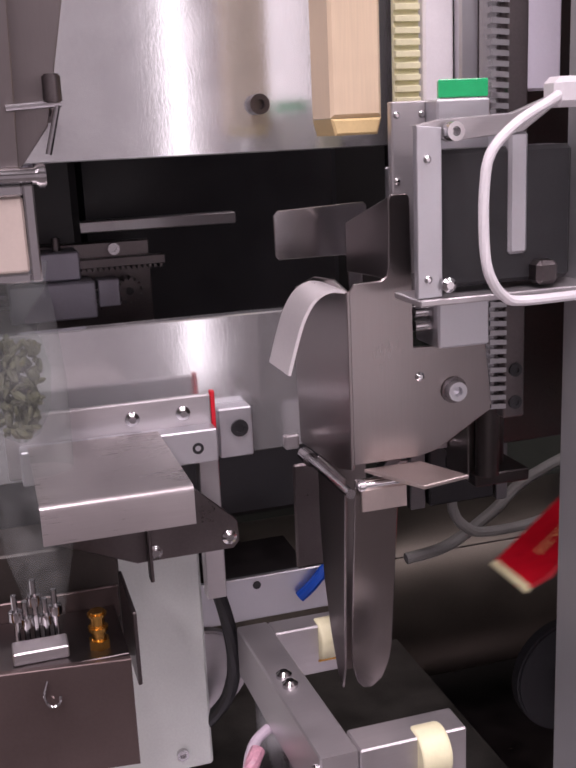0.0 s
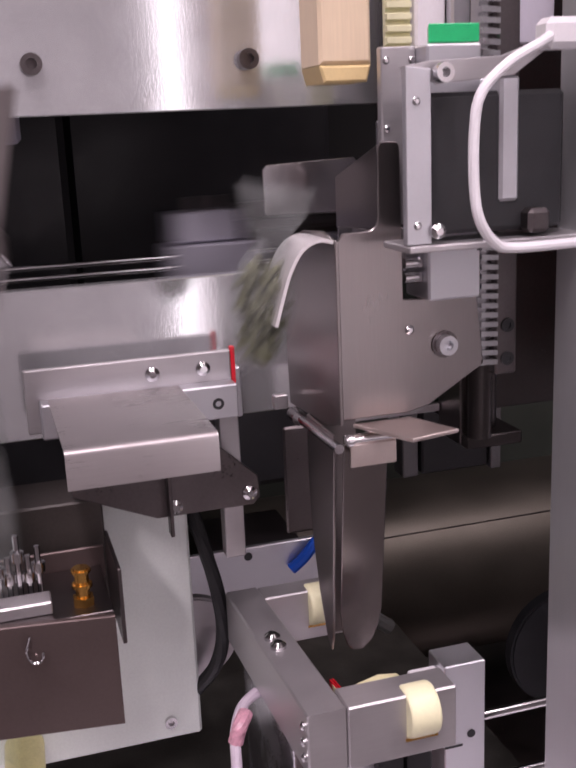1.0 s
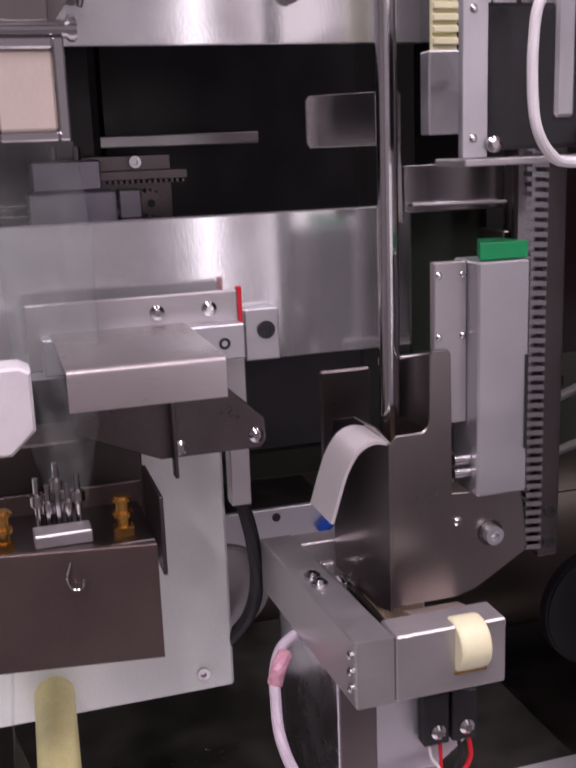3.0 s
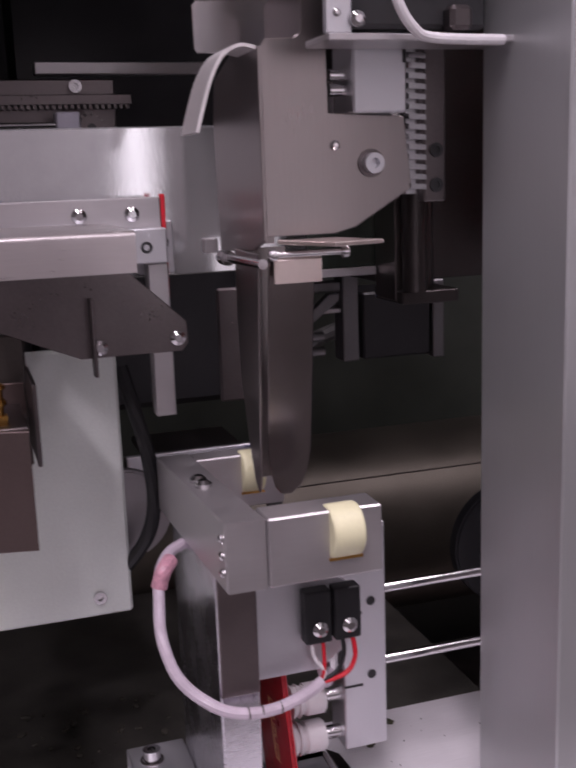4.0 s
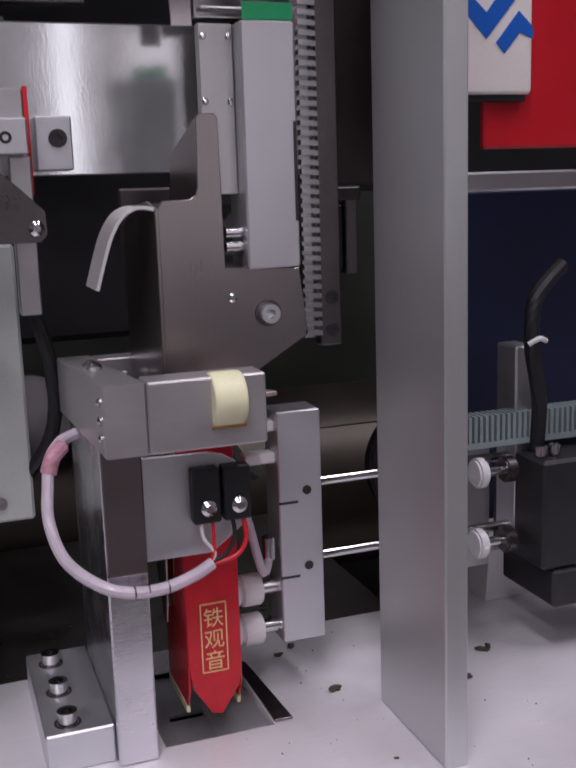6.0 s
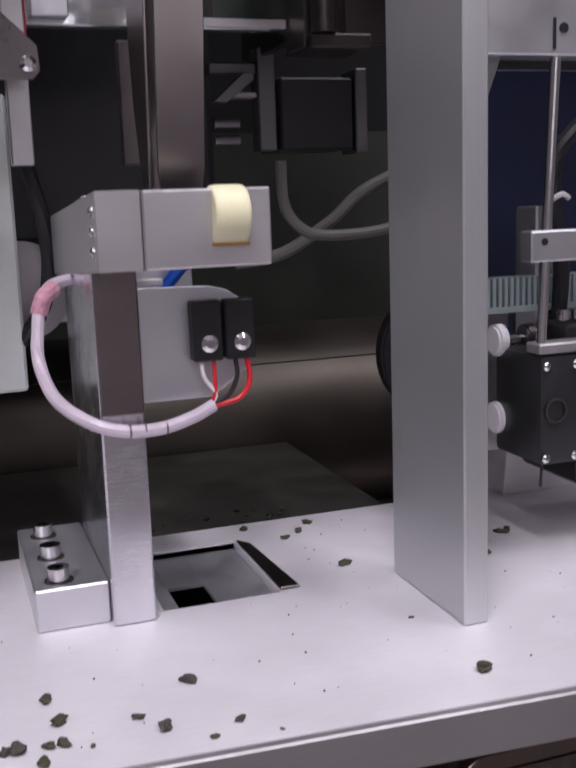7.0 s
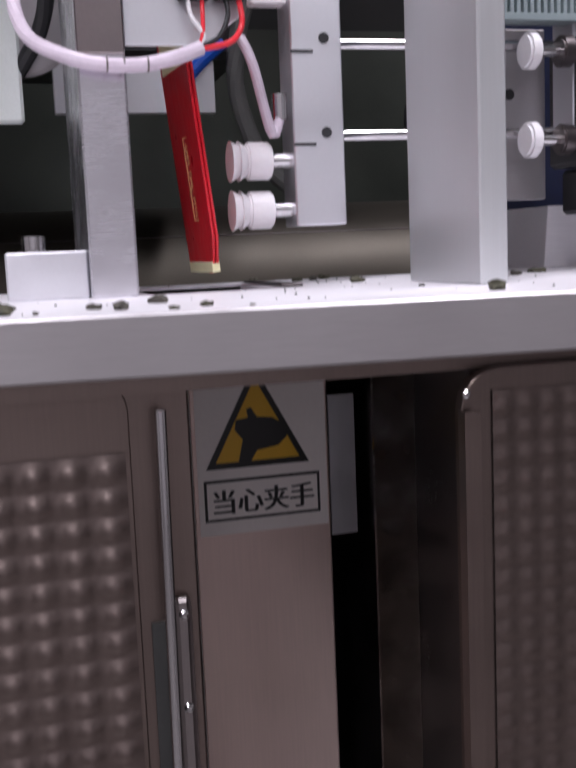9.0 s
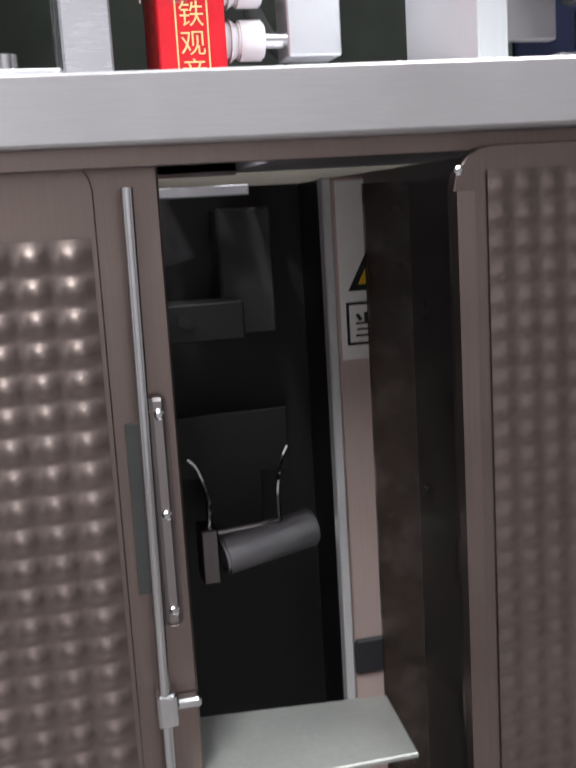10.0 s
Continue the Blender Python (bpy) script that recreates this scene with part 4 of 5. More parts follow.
part("tail_seal", prism([(PX - 0.001, PZ + 0.0662), (PX + 0.000, PZ + 0.0725), (PX - 0.018, PZ + 0.0745), (PX - 0.017, PZ + 0.0682)], "y", PY - 0.0018, PY + 0.0003), RED_SHADED, pk)
for k in range(4):
    part("gold_mark", box(PX - 0.004 + 0.0018 * k, PX - 0.003 + 0.0018 * k, PY - 0.0100, PY - 0.0070, PZ - 0.002 + 0.002 * (k % 3), PZ + 0.008 - 0.001 * (k % 2), 0.0003), GOLD, pk)

# ---- loose crumbs ----
def crumb(x, y, z, s, seed):
    rnd = random.Random(seed)
    t = bmesh.new()
    bmesh.ops.create_icosphere(t, subdivisions=2, radius=s)
    a = rnd.random() * 6.28
    for v in t.verts:
        k = 0.6 + rnd.random() * 0.7
        v.co = Vector((v.co.x * k * 1.35, v.co.y * k * 0.9, v.co.z * k * 0.6))
    bmesh.ops.transform(t, matrix=pose(x, y, z + s * 0.42, 0, 0, math.degrees(a)), verts=t.verts)
    return solo("tea_crumb", t, TEA if seed % 3 else SCRAP, "curled dry tea crumb lying on the deck", "tea crumb", "tea crumbs", at=(x, y, z))

rnd = random.Random(4)
for k, (x, y, s) in enumerate(((-0.001, -0.050, 0.0022), (0.083, -0.078, 0.0026), (0.154, 0.028, 0.0016), (-0.013, -0.074, 0.0021), (-0.042, -0.046, 0.0019), (-0.040, -0.060, 0.0021),
                               (-0.052, -0.071, 0.0024), (-0.040, -0.072, 0.0020), (-0.046, -0.080, 0.0018), (-0.019, -0.066, 0.0015), (0.079, 0.021, 0.0022), (0.128, 0.012, 0.0020), (0.134, 0.009, 0.0019),
                               (0.118, 0.004, 0.0016), (0.007, -0.078, 0.0014), (0.080, -0.035, 0.0007), (-0.044, -0.072, 0.0016), (0.068, 0.060, 0.0016), (0.076, 0.066, 0.0018), (0.055, 0.078, 0.0018),
                               (0.083, 0.075, 0.0020), (-0.055, -0.071, 0.0018), (-0.002, -0.084, 0.0010), (0.016, -0.087, 0.0006), (-0.033, -0.076, 0.0008), (0.152, 0.029, 0.0018), (0.157, 0.031, 0.0014))):
    crumb(x, y, 0.9, s, k)
t = bmesh.new()
for k in range(90):
    x, y, s = rnd.uniform(-0.07, 0.15), rnd.uniform(-0.086, 0.075), rnd.uniform(0.00015, 0.0004)
    if 0.0 < x < 0.06 and 0.0 < y < 0.07 or (-0.045 < x < 0.002 and y > -0.002):
        continue
    bmesh.ops.create_icosphere(t, subdivisions=1, radius=s, matrix=Matrix.Translation((x, y, 0.9 + s * 0.6)))
solo("tea_dust", t, SCRAP, "fine dark tea dust sprinkled over the deck", "tea dust", kind="stuff")

t = bmesh.new()
for k in range(130):
    x, y, s = rnd.uniform(-0.09, 0.11), rnd.uniform(0.09, 0.20), rnd.uniform(0.0006, 0.0026)
    m = pose(x, y, 0.870 + s * 0.4, 0, 0, rnd.uniform(0, 360)) @ Matrix.Diagonal((1.3, 0.9, 0.6, 1))
    bmesh.ops.create_icosphere(t, subdivisions=1, radius=s, matrix=m)
solo("tray_crumbs", t, SCRAP, "dark tea crumbs littering the grimy tray", "tea crumbs", kind="stuff")

# ---- inside of the machine, behind ----
drum = thing("drum", (0.05, 0.40, 0.86), "large dark polished steel drum lying across the machine", "drum")
part("shell", rod((-0.5, 0.42, 0.87), (0.6, 0.42, 0.87), 0.075, None, 48), material("drum_steel", (0.140, 0.125, 0.104), 0.48, 0.85, 0.2, 18), drum)
part("seam", rod((-0.5, 0.3672, 0.9233), (0.6, 0.3672, 0.9233), 0.0006, None, 8), DARK_STEEL, drum)

rearplate = thing("rear_plate", (0.0, 0.11, 1.02), "grey rear mounting plate with a hole", "mounting plate", kind=CAB)
part("plate", box(-0.012, 0.068, 0.200, 0.204, 0.982, 1.0080, 0.0005), ALU_MATT, rearplate)
part("stay", box(0.000, 0.056, 0.204, 0.26, 1.0205 - 0.02, 1.0045, 0.0005), DARK_STEEL, rearplate)
part("hole", rod((0.022, 0.1996, 1.003), (0.022, 0.2002, 1.003), 0.0024, None, 14), BLACK, rearplate)

bh = thing("blue_hose", (0.015, 0.112, 1.03), "bright blue plastic air hose", "hose")
part("hose", hose([(0.046, 0.197, 0.9925), (0.053, 0.196, 0.9985), (0.061, 0.196, 1.007), (0.072, 0.197, 1.016)], 0.0034), BLUE, bh)
bc = thing("black_cable", (-0.03, 0.1, 1.0), "thick black cable hanging behind the post", "cable")
part("cable", hose([(-0.026, 0.105, 1.075), (-0.022, 0.098, 1.055), (-0.018, 0.096, 1.035), (-0.017, 0.096, 1.015), (-0.021, 0.098, 0.999), (-0.03, 0.104, 0.985)], 0.0032), BLACK_PLASTIC, bc)
wheel = thing("hand_wheel", (-0.022, 0.125, 1.01), "pale disc wheel behind the cable", "wheel")
part("disc", rod((-0.0275, 0.112, 1.006), (-0.0275, 0.118, 1.006), 0.021, None, 36, bevel=0.001), ALU, wheel)

yr = thing("yellow_roller", (-0.115, 0.04, 0.96), "yellowed plastic film roller on a steel axle", "roller")
part("tube", ring((-0.1110, 0.030, 0.9580), (-0.1060, 0.130, 0.985), 0.0085, 0.0058, None, 28), material("yellowed_plastic", (0.80, 0.74, 0.36), 0.4, 0, 0.15, 60), yr)
part("axle", rod((-0.1112, 0.026, 0.957), (-0.1060, 0.130, 0.985), 0.0055, None, 6), POLISHED, yr)
bmf = strip([(-0.122, 1.028), (-0.126, 0.98), (-0.118, 0.95)], "y", 0.045, 0.075, 0.0003)
part("film_sheet", bmf, FILM, yr)

panel = thing("dark_side_panel", (0.065, 0.085, 1.11), "dark glossy steel panel with a bright edge strip", "machine panel", kind=CAB)
part("panel", box(0.0545, 0.0865, 0.088, 0.090, 1.1132, 1.1730, 0), material("green_dark_glaze", (0.050, 0.062, 0.050), 0.18, 0.6, 0.2, 20), panel)
part("edge_strip", box(0.0855, 0.0885, 0.066, 0.0878, 1.0995, 1.165, 0.0005), BRUSHED, panel)
part("top_rail", rod((0.0500, 0.076, 1.1768), (0.0921, 0.075, 1.1762), 0.0008, None, 8), ALU, panel)
part("bottom_rail", box(0.0385, 0.0850, 0.085, 0.0878, 1.1095, 1.1130, 0.0004), ALU, panel)
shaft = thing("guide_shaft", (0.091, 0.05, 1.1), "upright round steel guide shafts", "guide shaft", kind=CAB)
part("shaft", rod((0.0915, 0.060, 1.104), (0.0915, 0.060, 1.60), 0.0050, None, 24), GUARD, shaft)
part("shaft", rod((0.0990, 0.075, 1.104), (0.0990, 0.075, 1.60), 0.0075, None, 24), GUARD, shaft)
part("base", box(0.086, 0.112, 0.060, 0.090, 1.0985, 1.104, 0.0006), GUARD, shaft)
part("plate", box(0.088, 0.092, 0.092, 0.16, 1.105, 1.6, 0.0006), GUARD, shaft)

GEAR_GREY = material("gearbox_bracket_grey", (0.22, 0.215, 0.22), 0.42, 0.8, 0.12, 40)
bb = thing("black_gearbox", (0.115, 0.145, 1.0628), "small black gearbox on grey brackets", "gearbox")
part("body", box(0.0970, 0.1335, 0.131, 0.165, 1.0628, 1.0958, 0.001), BLACK, bb)
part("bracket", box(0.0863, 0.0945, 0.130, 0.142, 1.0628, 1.1088, 0.0006), GEAR_GREY, bb)
part("arm", box(0.0640, 0.0862, 0.132, 0.142, 1.0972, 1.1022, 0.0006), GEAR_GREY, bb)
part("arm", box(0.0720, 0.0862, 0.132, 0.142, 1.0868, 1.0895, 0.0006), ALU, bb)
part("link", prism([(0.064, 1.0845), (0.070, 1.0840), (0.0830, 1.0940), (0.0830, 1.0970), (0.078, 1.0970)], "y", 0.126, 0.1315), GEAR_GREY, bb)
part("bracket", box(0.1345, 0.1405, 0.130, 0.150, 1.0610, 1.1000, 0.0006), GEAR_GREY, bb)
for z in (1.068, 1.0755):
    part("bolt", rod((0.066, 0.136, z), (0.078, 0.136, z), 0.0024, None, 12), GEAR_GREY, bb)
gh = thing("grey_hose", (0.08, 0.2, 1.0), "grey air hoses sagging inside the machine", "hose")
part("hose", hose([(0.113, 0.18, 1.060), (0.114, 0.18, 1.038), (0.122, 0.18, 1.026), (0.135, 0.18, 1.021), (0.167, 0.18, 1.022), (0.20, 0.18, 1.030), (0.25, 0.18, 1.04)], 0.0030), HOSE_GREY, gh)
part("hose", hose([(0.089, 0.19, 1.008), (0.116, 0.19, 1.012), (0.144, 0.19, 1.028), (0.170, 0.19, 1.047), (0.238, 0.19, 1.070), (0.29, 0.19, 1.085)], 0.0034), HOSE_GREY, gh)

belt = thing("timing_belt", (0.045, 0.06, 1.3), "cream toothed timing belt running upwards", "timing belt")
tb = part("belt", box(0.0540, 0.0645, 0.066, 0.068, 1.2354, 1.60, 0), NYLON, belt)
for k in range(84):
    z = 1.2375 + k * 0.0043
    part("tooth", box(0.0541, 0.0644, 0.0642, 0.0659, z, z + 0.0024, 0.0002), NYLON, tb)
part("clamp", box(0.0519, 0.0652, 0.0640, 0.0725, 1.2040, 1.2353, 0.0006), ALU_MATT, belt, "pale aluminium belt clamp")
part("white_guard", box(0.0658, 0.0785, 0.064, 0.070, 1.245, 1.60, 0.001), WHITE_PLASTIC, belt)
part("grey_guard", box(0.0790, 0.0905, 0.060, 0.066, 1.235, 1.60, 0.001), ALU_MATT, belt)
part("lilac_guard", box(0.094, 0.126, 0.064, 0.070, 1.262, 1.60, 0.001), material("lilac_enamel", (0.62, 0.60, 0.68), 0.4, 0, 0.05, 30), belt)

# dim mechanisms behind the opening
rear = thing("rear_slide", (-0.03, 0.15, 1.17), "lilac grey gripper slide with twin rods and a pinion", "gripper slide")
LIL = material("lilac_alloy", (0.42, 0.41, 0.47), 0.42, 0.6, 0.1, 40)
carriage = part("carriage", box(-0.115, -0.074, 0.145, 0.168, 1.166, 1.184, 0.0008), LIL, rear, "lilac grey sliding carriage")
part("cap", box(-0.112, -0.080, 0.150, 0.170, 1.1845, 1.1985, 0.0008), LIL, carriage)
for x in (-0.1010, -0.0900):
    part("cap_pin", rod((x, 0.158, 1.1985), (x, 0.158, 1.2050), 0.0020, None, 12), DARK_STEEL, carriage)
for z in (1.1735, 1.1785):
    part("rod", rod((-0.190, 0.152, z), (-0.040, 0.152, z), 0.0014, None, 12), POLISHED, rear)
part("nut", box(-0.0405, -0.0300, 0.148, 0.160, 1.1705, 1.1840, 0.0006), LIL, rear)
pinion = part("pinion", rod((-0.0250, 0.150, 1.1770), (-0.0250, 0.160, 1.1770), 0.0056, None, 20), DARK_STEEL, rear)
for k in range(14):
    a = k * math.tau / 14
    x, z = -0.0250 + 0.0060 * math.cos(a), 1.1770 + 0.0060 * math.sin(a)
    part("tooth", rod((x, 0.150, z), (x, 0.160, z), 0.0009, None, 6), DARK_STEEL, pinion)
part("pinion_bore", rod((-0.0250, 0.1494, 1.1770), (-0.0250, 0.1502, 1.1770), 0.0020, None, 12), BLACK, rear)
bm = box(-0.078, -0.004, 0.162, 0.170, 1.1880, 1.1925, 0.0003)
for k in range(26):
    box(-0.077 + k * 0.0028, -0.0756 + k * 0.0028, 0.162, 0.170, 1.1862, 1.1880, 0, bm)
part("rack", bm, DARK_STEEL, rear)
part("plate", box(-0.070, -0.0105, 0.170, 0.176, 1.150, 1.2000, 0.0006), DARK_STEEL, rear)
socket_screw("screw", (-0.0290, 0.170, 1.1965), (0, -1, 0), 0.0030, 0.004, rear)
part("crossbar", box(-0.045, 0.040, 0.185, 0.195, 1.2035, 1.2095, 0.0006), ALU, rear)
housing = thing("motor_housing", (-0.1, 0.3, 1.2), "dark motor housing deep in the machine", "housing", kind=CAB)
part("shell", box(-0.15, -0.055, 0.22, 0.35, 1.02, 1.30, 0.004), BLACK, housing)
part("cover", box(-0.052, 0.10, 0.26, 0.35, 1.02, 1.30, 0.004), BLACK, housing)
part("lilac_box", box(-0.112, -0.078, 0.18, 0.215, 1.232, 1.262, 0.002), material("lilac_box", (0.58, 0.56, 0.66), 0.4, 0, 0.05, 30), housing)

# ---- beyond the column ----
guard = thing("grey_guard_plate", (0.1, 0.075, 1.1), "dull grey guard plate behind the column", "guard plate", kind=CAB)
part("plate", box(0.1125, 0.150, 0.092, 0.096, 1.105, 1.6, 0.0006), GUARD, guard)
poster = thing("red_board", (0.19, 0.03, 1.12), "red board with a white plate bearing a blue zigzag mark", "board")
part("board", box(0.1500, 0.36, 0.0240, 0.028, 1.117, 1.40, 0.001), PANEL_RED, poster)
wp = part("white_plate", box(0.128, 0.1685, 0.0185, 0.0235, 1.1375, 1.24, 0.0025, None, 3), STICKER, poster, "white plate with a blue zigzag mark")
part("plate_shadow_gap", box(0.130, 0.1660, 0.0200, 0.0235, 1.1350, 1.1372, 0), BLACK_PLASTIC, poster)
ZX, ZZ = 0.1265, 1.1372
for zig in (((0.002, 0.0275), (0.0135, 0.0155), (0.0262, 0.0345), (0.0330, 0.0290), (0.0330, 0.0235), (0.0270, 0.0235), (0.0135, 0.0045), (0.002, 0.0185)),
            ((0.0175, 0.0030), (0.0270, 0.0165), (0.0330, 0.0100), (0.0330, 0.0050), (0.0275, 0.0075), (0.0210, -0.0015))):
    part("zigzag_mark", prism([(ZX + 0.0065 + 1.06 * a, ZZ + 0.0170 + 0.88 * c) for a, c in zig], "y", 0.0180, 0.01845, None, 0), LOGO_BLUE, poster)
ledge = thing("pale_ledge", (0.2, 0.1, 1.1), "pale metal ledge under the red board", "ledge", kind=CAB)
part("ledge", box(0.155, 0.40, 0.058, 0.10, 1.1000, 1.1085, 0.001), ALU_MATT, ledge)
cover = thing("navy_cover", (0.2, 0.14, 0.9), "dark navy cover behind the column", "cover", kind=CAB)
part("sheet", box(0.190, 0.60, 0.125, 0.13, 0.9, 1.0995, 0.001), NAVY, cover)

rig = thing("rod_bracket", (0.155, 0.04, 0.9), "aluminium bracket guiding two rods under a toothed belt", "rod bracket")
part("plate", box(0.148, 0.172, 0.055, 0.061, 0.928, 0.994, 0.0006), ALU, rig)
part("upright", box(0.172, 0.182, 0.034, 0.05, 0.95, 1.034, 0.0008), ALU_MATT, rig)
BELT = material("grey_green_belt", (0.30, 0.36, 0.37), 0.5, 0.2, 0.1, 60)
tb = part("toothed_belt", box(0.136, 0.220, 0.030, 0.040, 0.992, 0.9945, 0), BELT, rig)
for k in range(31):
    x = 0.136 + k * 0.0027
    part("tooth", box(x, x + 0.0014, 0.030, 0.040, 0.9946, 1.006, 0), BELT, tb)
for z in (0.9845, 0.9525):
    zb = z - 0.0035
    part("white_bush", rod((0.1500, 0.0315, zb), (0.1550, 0.0315, zb), 0.0066, None, 20, bevel=0.001), WHITE_PLASTIC, rig, "white plastic bush")
    part("pin", rod((0.1550, 0.0315, zb), (0.170, 0.0315, zb), 0.0021, None, 12), POLISHED, rig)
    part("collar", rod((0.1640, 0.0315, zb), (0.1695, 0.0315, zb), 0.0058, None, 18, bevel=0.0008), DARK_STEEL, rig)
for x in (0.150, 0.156):
    part("hole", rod((x, 0.0546, 0.969), (x, 0.0551, 0.969), 0.0022, None, 12), BLACK, rig)
part("foot", prism([(0.182, 0.9), (0.40, 0.9), (0.40, 0.926), (0.184, 0.926)], "y", 0.075, 0.118), DECK, rig)
rm = thing("black_motor", (0.19, 0.03, 0.93), "black square motor on the bracket", "motor")
part("body", box(0.1725, 0.225, 0.012, 0.054, 0.9395, 0.9880, 0.0015), BLACK, rm)
part("lower_body", box(0.1780, 0.225, 0.012, 0.054, 0.9215, 0.9390, 0.0015), BLACK, rm)
part("cable", hose([(0.180, 0.03, 0.9885), (0.180, 0.028, 1.01), (0.176, 0.028, 1.035), (0.179, 0.03, 1.055), (0.195, 0.035, 1.068)], 0.0034), BLACK_PLASTIC, rm)
part("cable_tie", hose([(0.173, 0.026, 1.036), (0.177, 0.024, 1.0385), (0.1815, 0.026, 1.037)], 0.0011), WHITE_PLASTIC, rm)
for x in (0.176, 0.1825):
    part("bolt", rod((x, 0.02, 0.9885), (x, 0.02, 0.993), 0.0028, None, 12, bevel=0.0005), POLISHED, rm)

pulley = thing("black_pulley", (0.166, 0.11, 0.966), "large black belt pulley behind the column", "pulley")
part("disc", rod((0.166, 0.106, 0.966), (0.166, 0.114, 0.966), 0.0315, None, 40, bevel=0.0012), BLACK_PLASTIC, pulley)
part("hub", rod((0.166, 0.104, 0.966), (0.166, 0.1059, 0.966), 0.010, None, 20, bevel=0.0006), DARK_STEEL, pulley)

# ---- moving carriers ----
armt = thing("transfer_head", (0.165, 0.0, 1.0), "aluminium transfer head with a black stepper motor", "transfer head")
part("top_bar", box(0.128, 0.230, 0.0, 0.008, 1.0880, 1.1095, 0.0006), ALU_MATT, armt)
part("slot", box(0.1560, 0.1572, -0.0004, 0.0006, 1.0900, 1.1010, 0), BLACK, armt)
part("hole", rod((0.1605, -0.0004, 1.0975), (0.1605, 0.0004, 1.0975), 0.0019, None, 14), BLACK, armt)
part("rod", rod((0.1600, 0.004, 1.0880), (0.1550, 0.004, 0.9830), 0.0020), POLISHED, armt)
part("lower_bar", box(0.1480, 0.230, 0.0, 0.008, 1.0140, 1.0255, 0.0006), ALU_MATT, armt)
part("hole", rod((0.1535, -0.0004, 1.0215), (0.1535, 0.0004, 1.0215), 0.0014, None, 14), BLACK, armt)
part("motor_plate", box(0.1520, 0.230, 0.0, 0.010, 0.9790, 0.9830, 0.0006), ALU, armt)
part("motor", box(0.1525, 0.195, 0.0, 0.034, 0.9350, 0.9785, 0.0030, None, 2), BLACK, armt, "black square stepper motor")
for x in (0.1550, 0.1680):
    for z in (0.9385, 0.9745):
        pan_screw("screw", (x, 0.0, z), (0, -1, 0), 0.0018, armt)
part("boss", ring((0.1590, -0.001, 0.9570), (0.1590, 0.001, 0.9570), 0.0050, 0.0040), DARK_STEEL, armt)
part("feeler", rod((0.1560, 0.004, 0.9350), (0.1555, 0.004, 0.9260), 0.0006, None, 8), BLACK, armt)
part("claw", prism([(0.1280, 1.1000), (0.1340, 1.1000), (0.1080, 1.0300), (0.1040, 1.0310)], "y", 0.010, 0.014), ALU, armt)
part("claw", prism([(0.1420, 1.1000), (0.1480, 1.1000), (0.1180, 1.0220), (0.1140, 1.0230)], "y", 0.015, 0.019), ALU, armt)

GX = -0.0990
grip = thing("pouch_gripper", (GX, 0.03, 1.20), "steel pouch gripper with a framed clamp pad", "gripper")
part("hanger", prism([(GX - 0.018, 1.3120), (GX + 0.0075, 1.3120), (GX + 0.0098, 1.3100), (GX + 0.0105, 1.3070), (GX + 0.0085, 1.243), (GX - 0.008, 1.243)], "y", 0.040, 0.0415), BRUSHED, grip)
part("rear_fin", prism([(GX - 0.022, 1.3160), (GX + 0.0330, 1.3180), (GX + 0.0200, 1.2560), (GX + 0.010, 1.243), (GX - 0.010, 1.243)], "y", 0.052, 0.0532), BRUSHED, grip)
part("side_lug", prism([(GX - 0.0165, 1.2430), (GX - 0.0125, 1.2430), (GX - 0.0100, 1.2530), (GX - 0.0090, 1.2700), (GX - 0.0125, 1.2745), (GX - 0.0165, 1.2745)], "y", 0.036, 0.0395), POLISHED, grip)
for z in (1.2565, 1.2665):
    part("lug_pin", rod((GX - 0.0165, 0.034, z), (GX - 0.0105, 0.034, z), 0.0024, None, 14, bevel=0.0005), POLISHED, grip)
part("hinge_bar", rod((GX - 0.014, 0.034, 1.2405), (GX + 0.0145, 0.034, 1.2405), 0.0028, None, 16, bevel=0.0006), POLISHED, grip)
for x in (-0.0148, 0.0148):
    part("hinge_head", rod((GX + x - 0.0016, 0.034, 1.2405), (GX + x + 0.0016, 0.034, 1.2405), 0.0040, None, 14, bevel=0.0006), POLISHED, grip)
fr = box(GX - 0.0135, GX - 0.0100, 0.031, 0.035, 1.2065, 1.2380, 0.0006)
box(GX + 0.0085, GX + 0.0120, 0.031, 0.035, 1.2065, 1.2380, 0.0006, fr)
box(GX - 0.0099, GX + 0.0084, 0.031, 0.035, 1.2345, 1.2380, 0.0006, fr)
box(GX - 0.0099, GX + 0.0084, 0.031, 0.035, 1.2065, 1.2095, 0.0006, fr)
part("clamp_frame", fr, POLISHED, grip, "polished steel clamp frame")
part("clamp_pad", box(GX - 0.0098, GX + 0.0083, 0.0325, 0.0375, 1.2097, 1.2343, 0.0008), material("silicone_pad", (0.62, 0.53, 0.47), 0.5, 0, 0.06, 60), grip)
part("spring_pin", rod((GX - 0.024, 0.034, 1.226), (GX - 0.0150, 0.034, 1.226), 0.0018, None, 12), DARK_STEEL, grip)
part("pin_rod", rod((GX + 0.006, 0.034, 1.2620), (GX + 0.0235, 0.034, 1.2630), 0.0012, None, 10), POLISHED, grip)
part("pin_strut", rod((GX + 0.0225, 0.034, 1.2630), (GX + 0.0180, 0.034, 1.2470), 0.0010, None, 10), POLISHED, grip)
part("pin_knob", rod((GX + 0.0210, 0.034, 1.2630), (GX + 0.0210, 0.034, 1.2720), 0.0030, None, 14, bevel=0.0006), DARK_STEEL, grip)


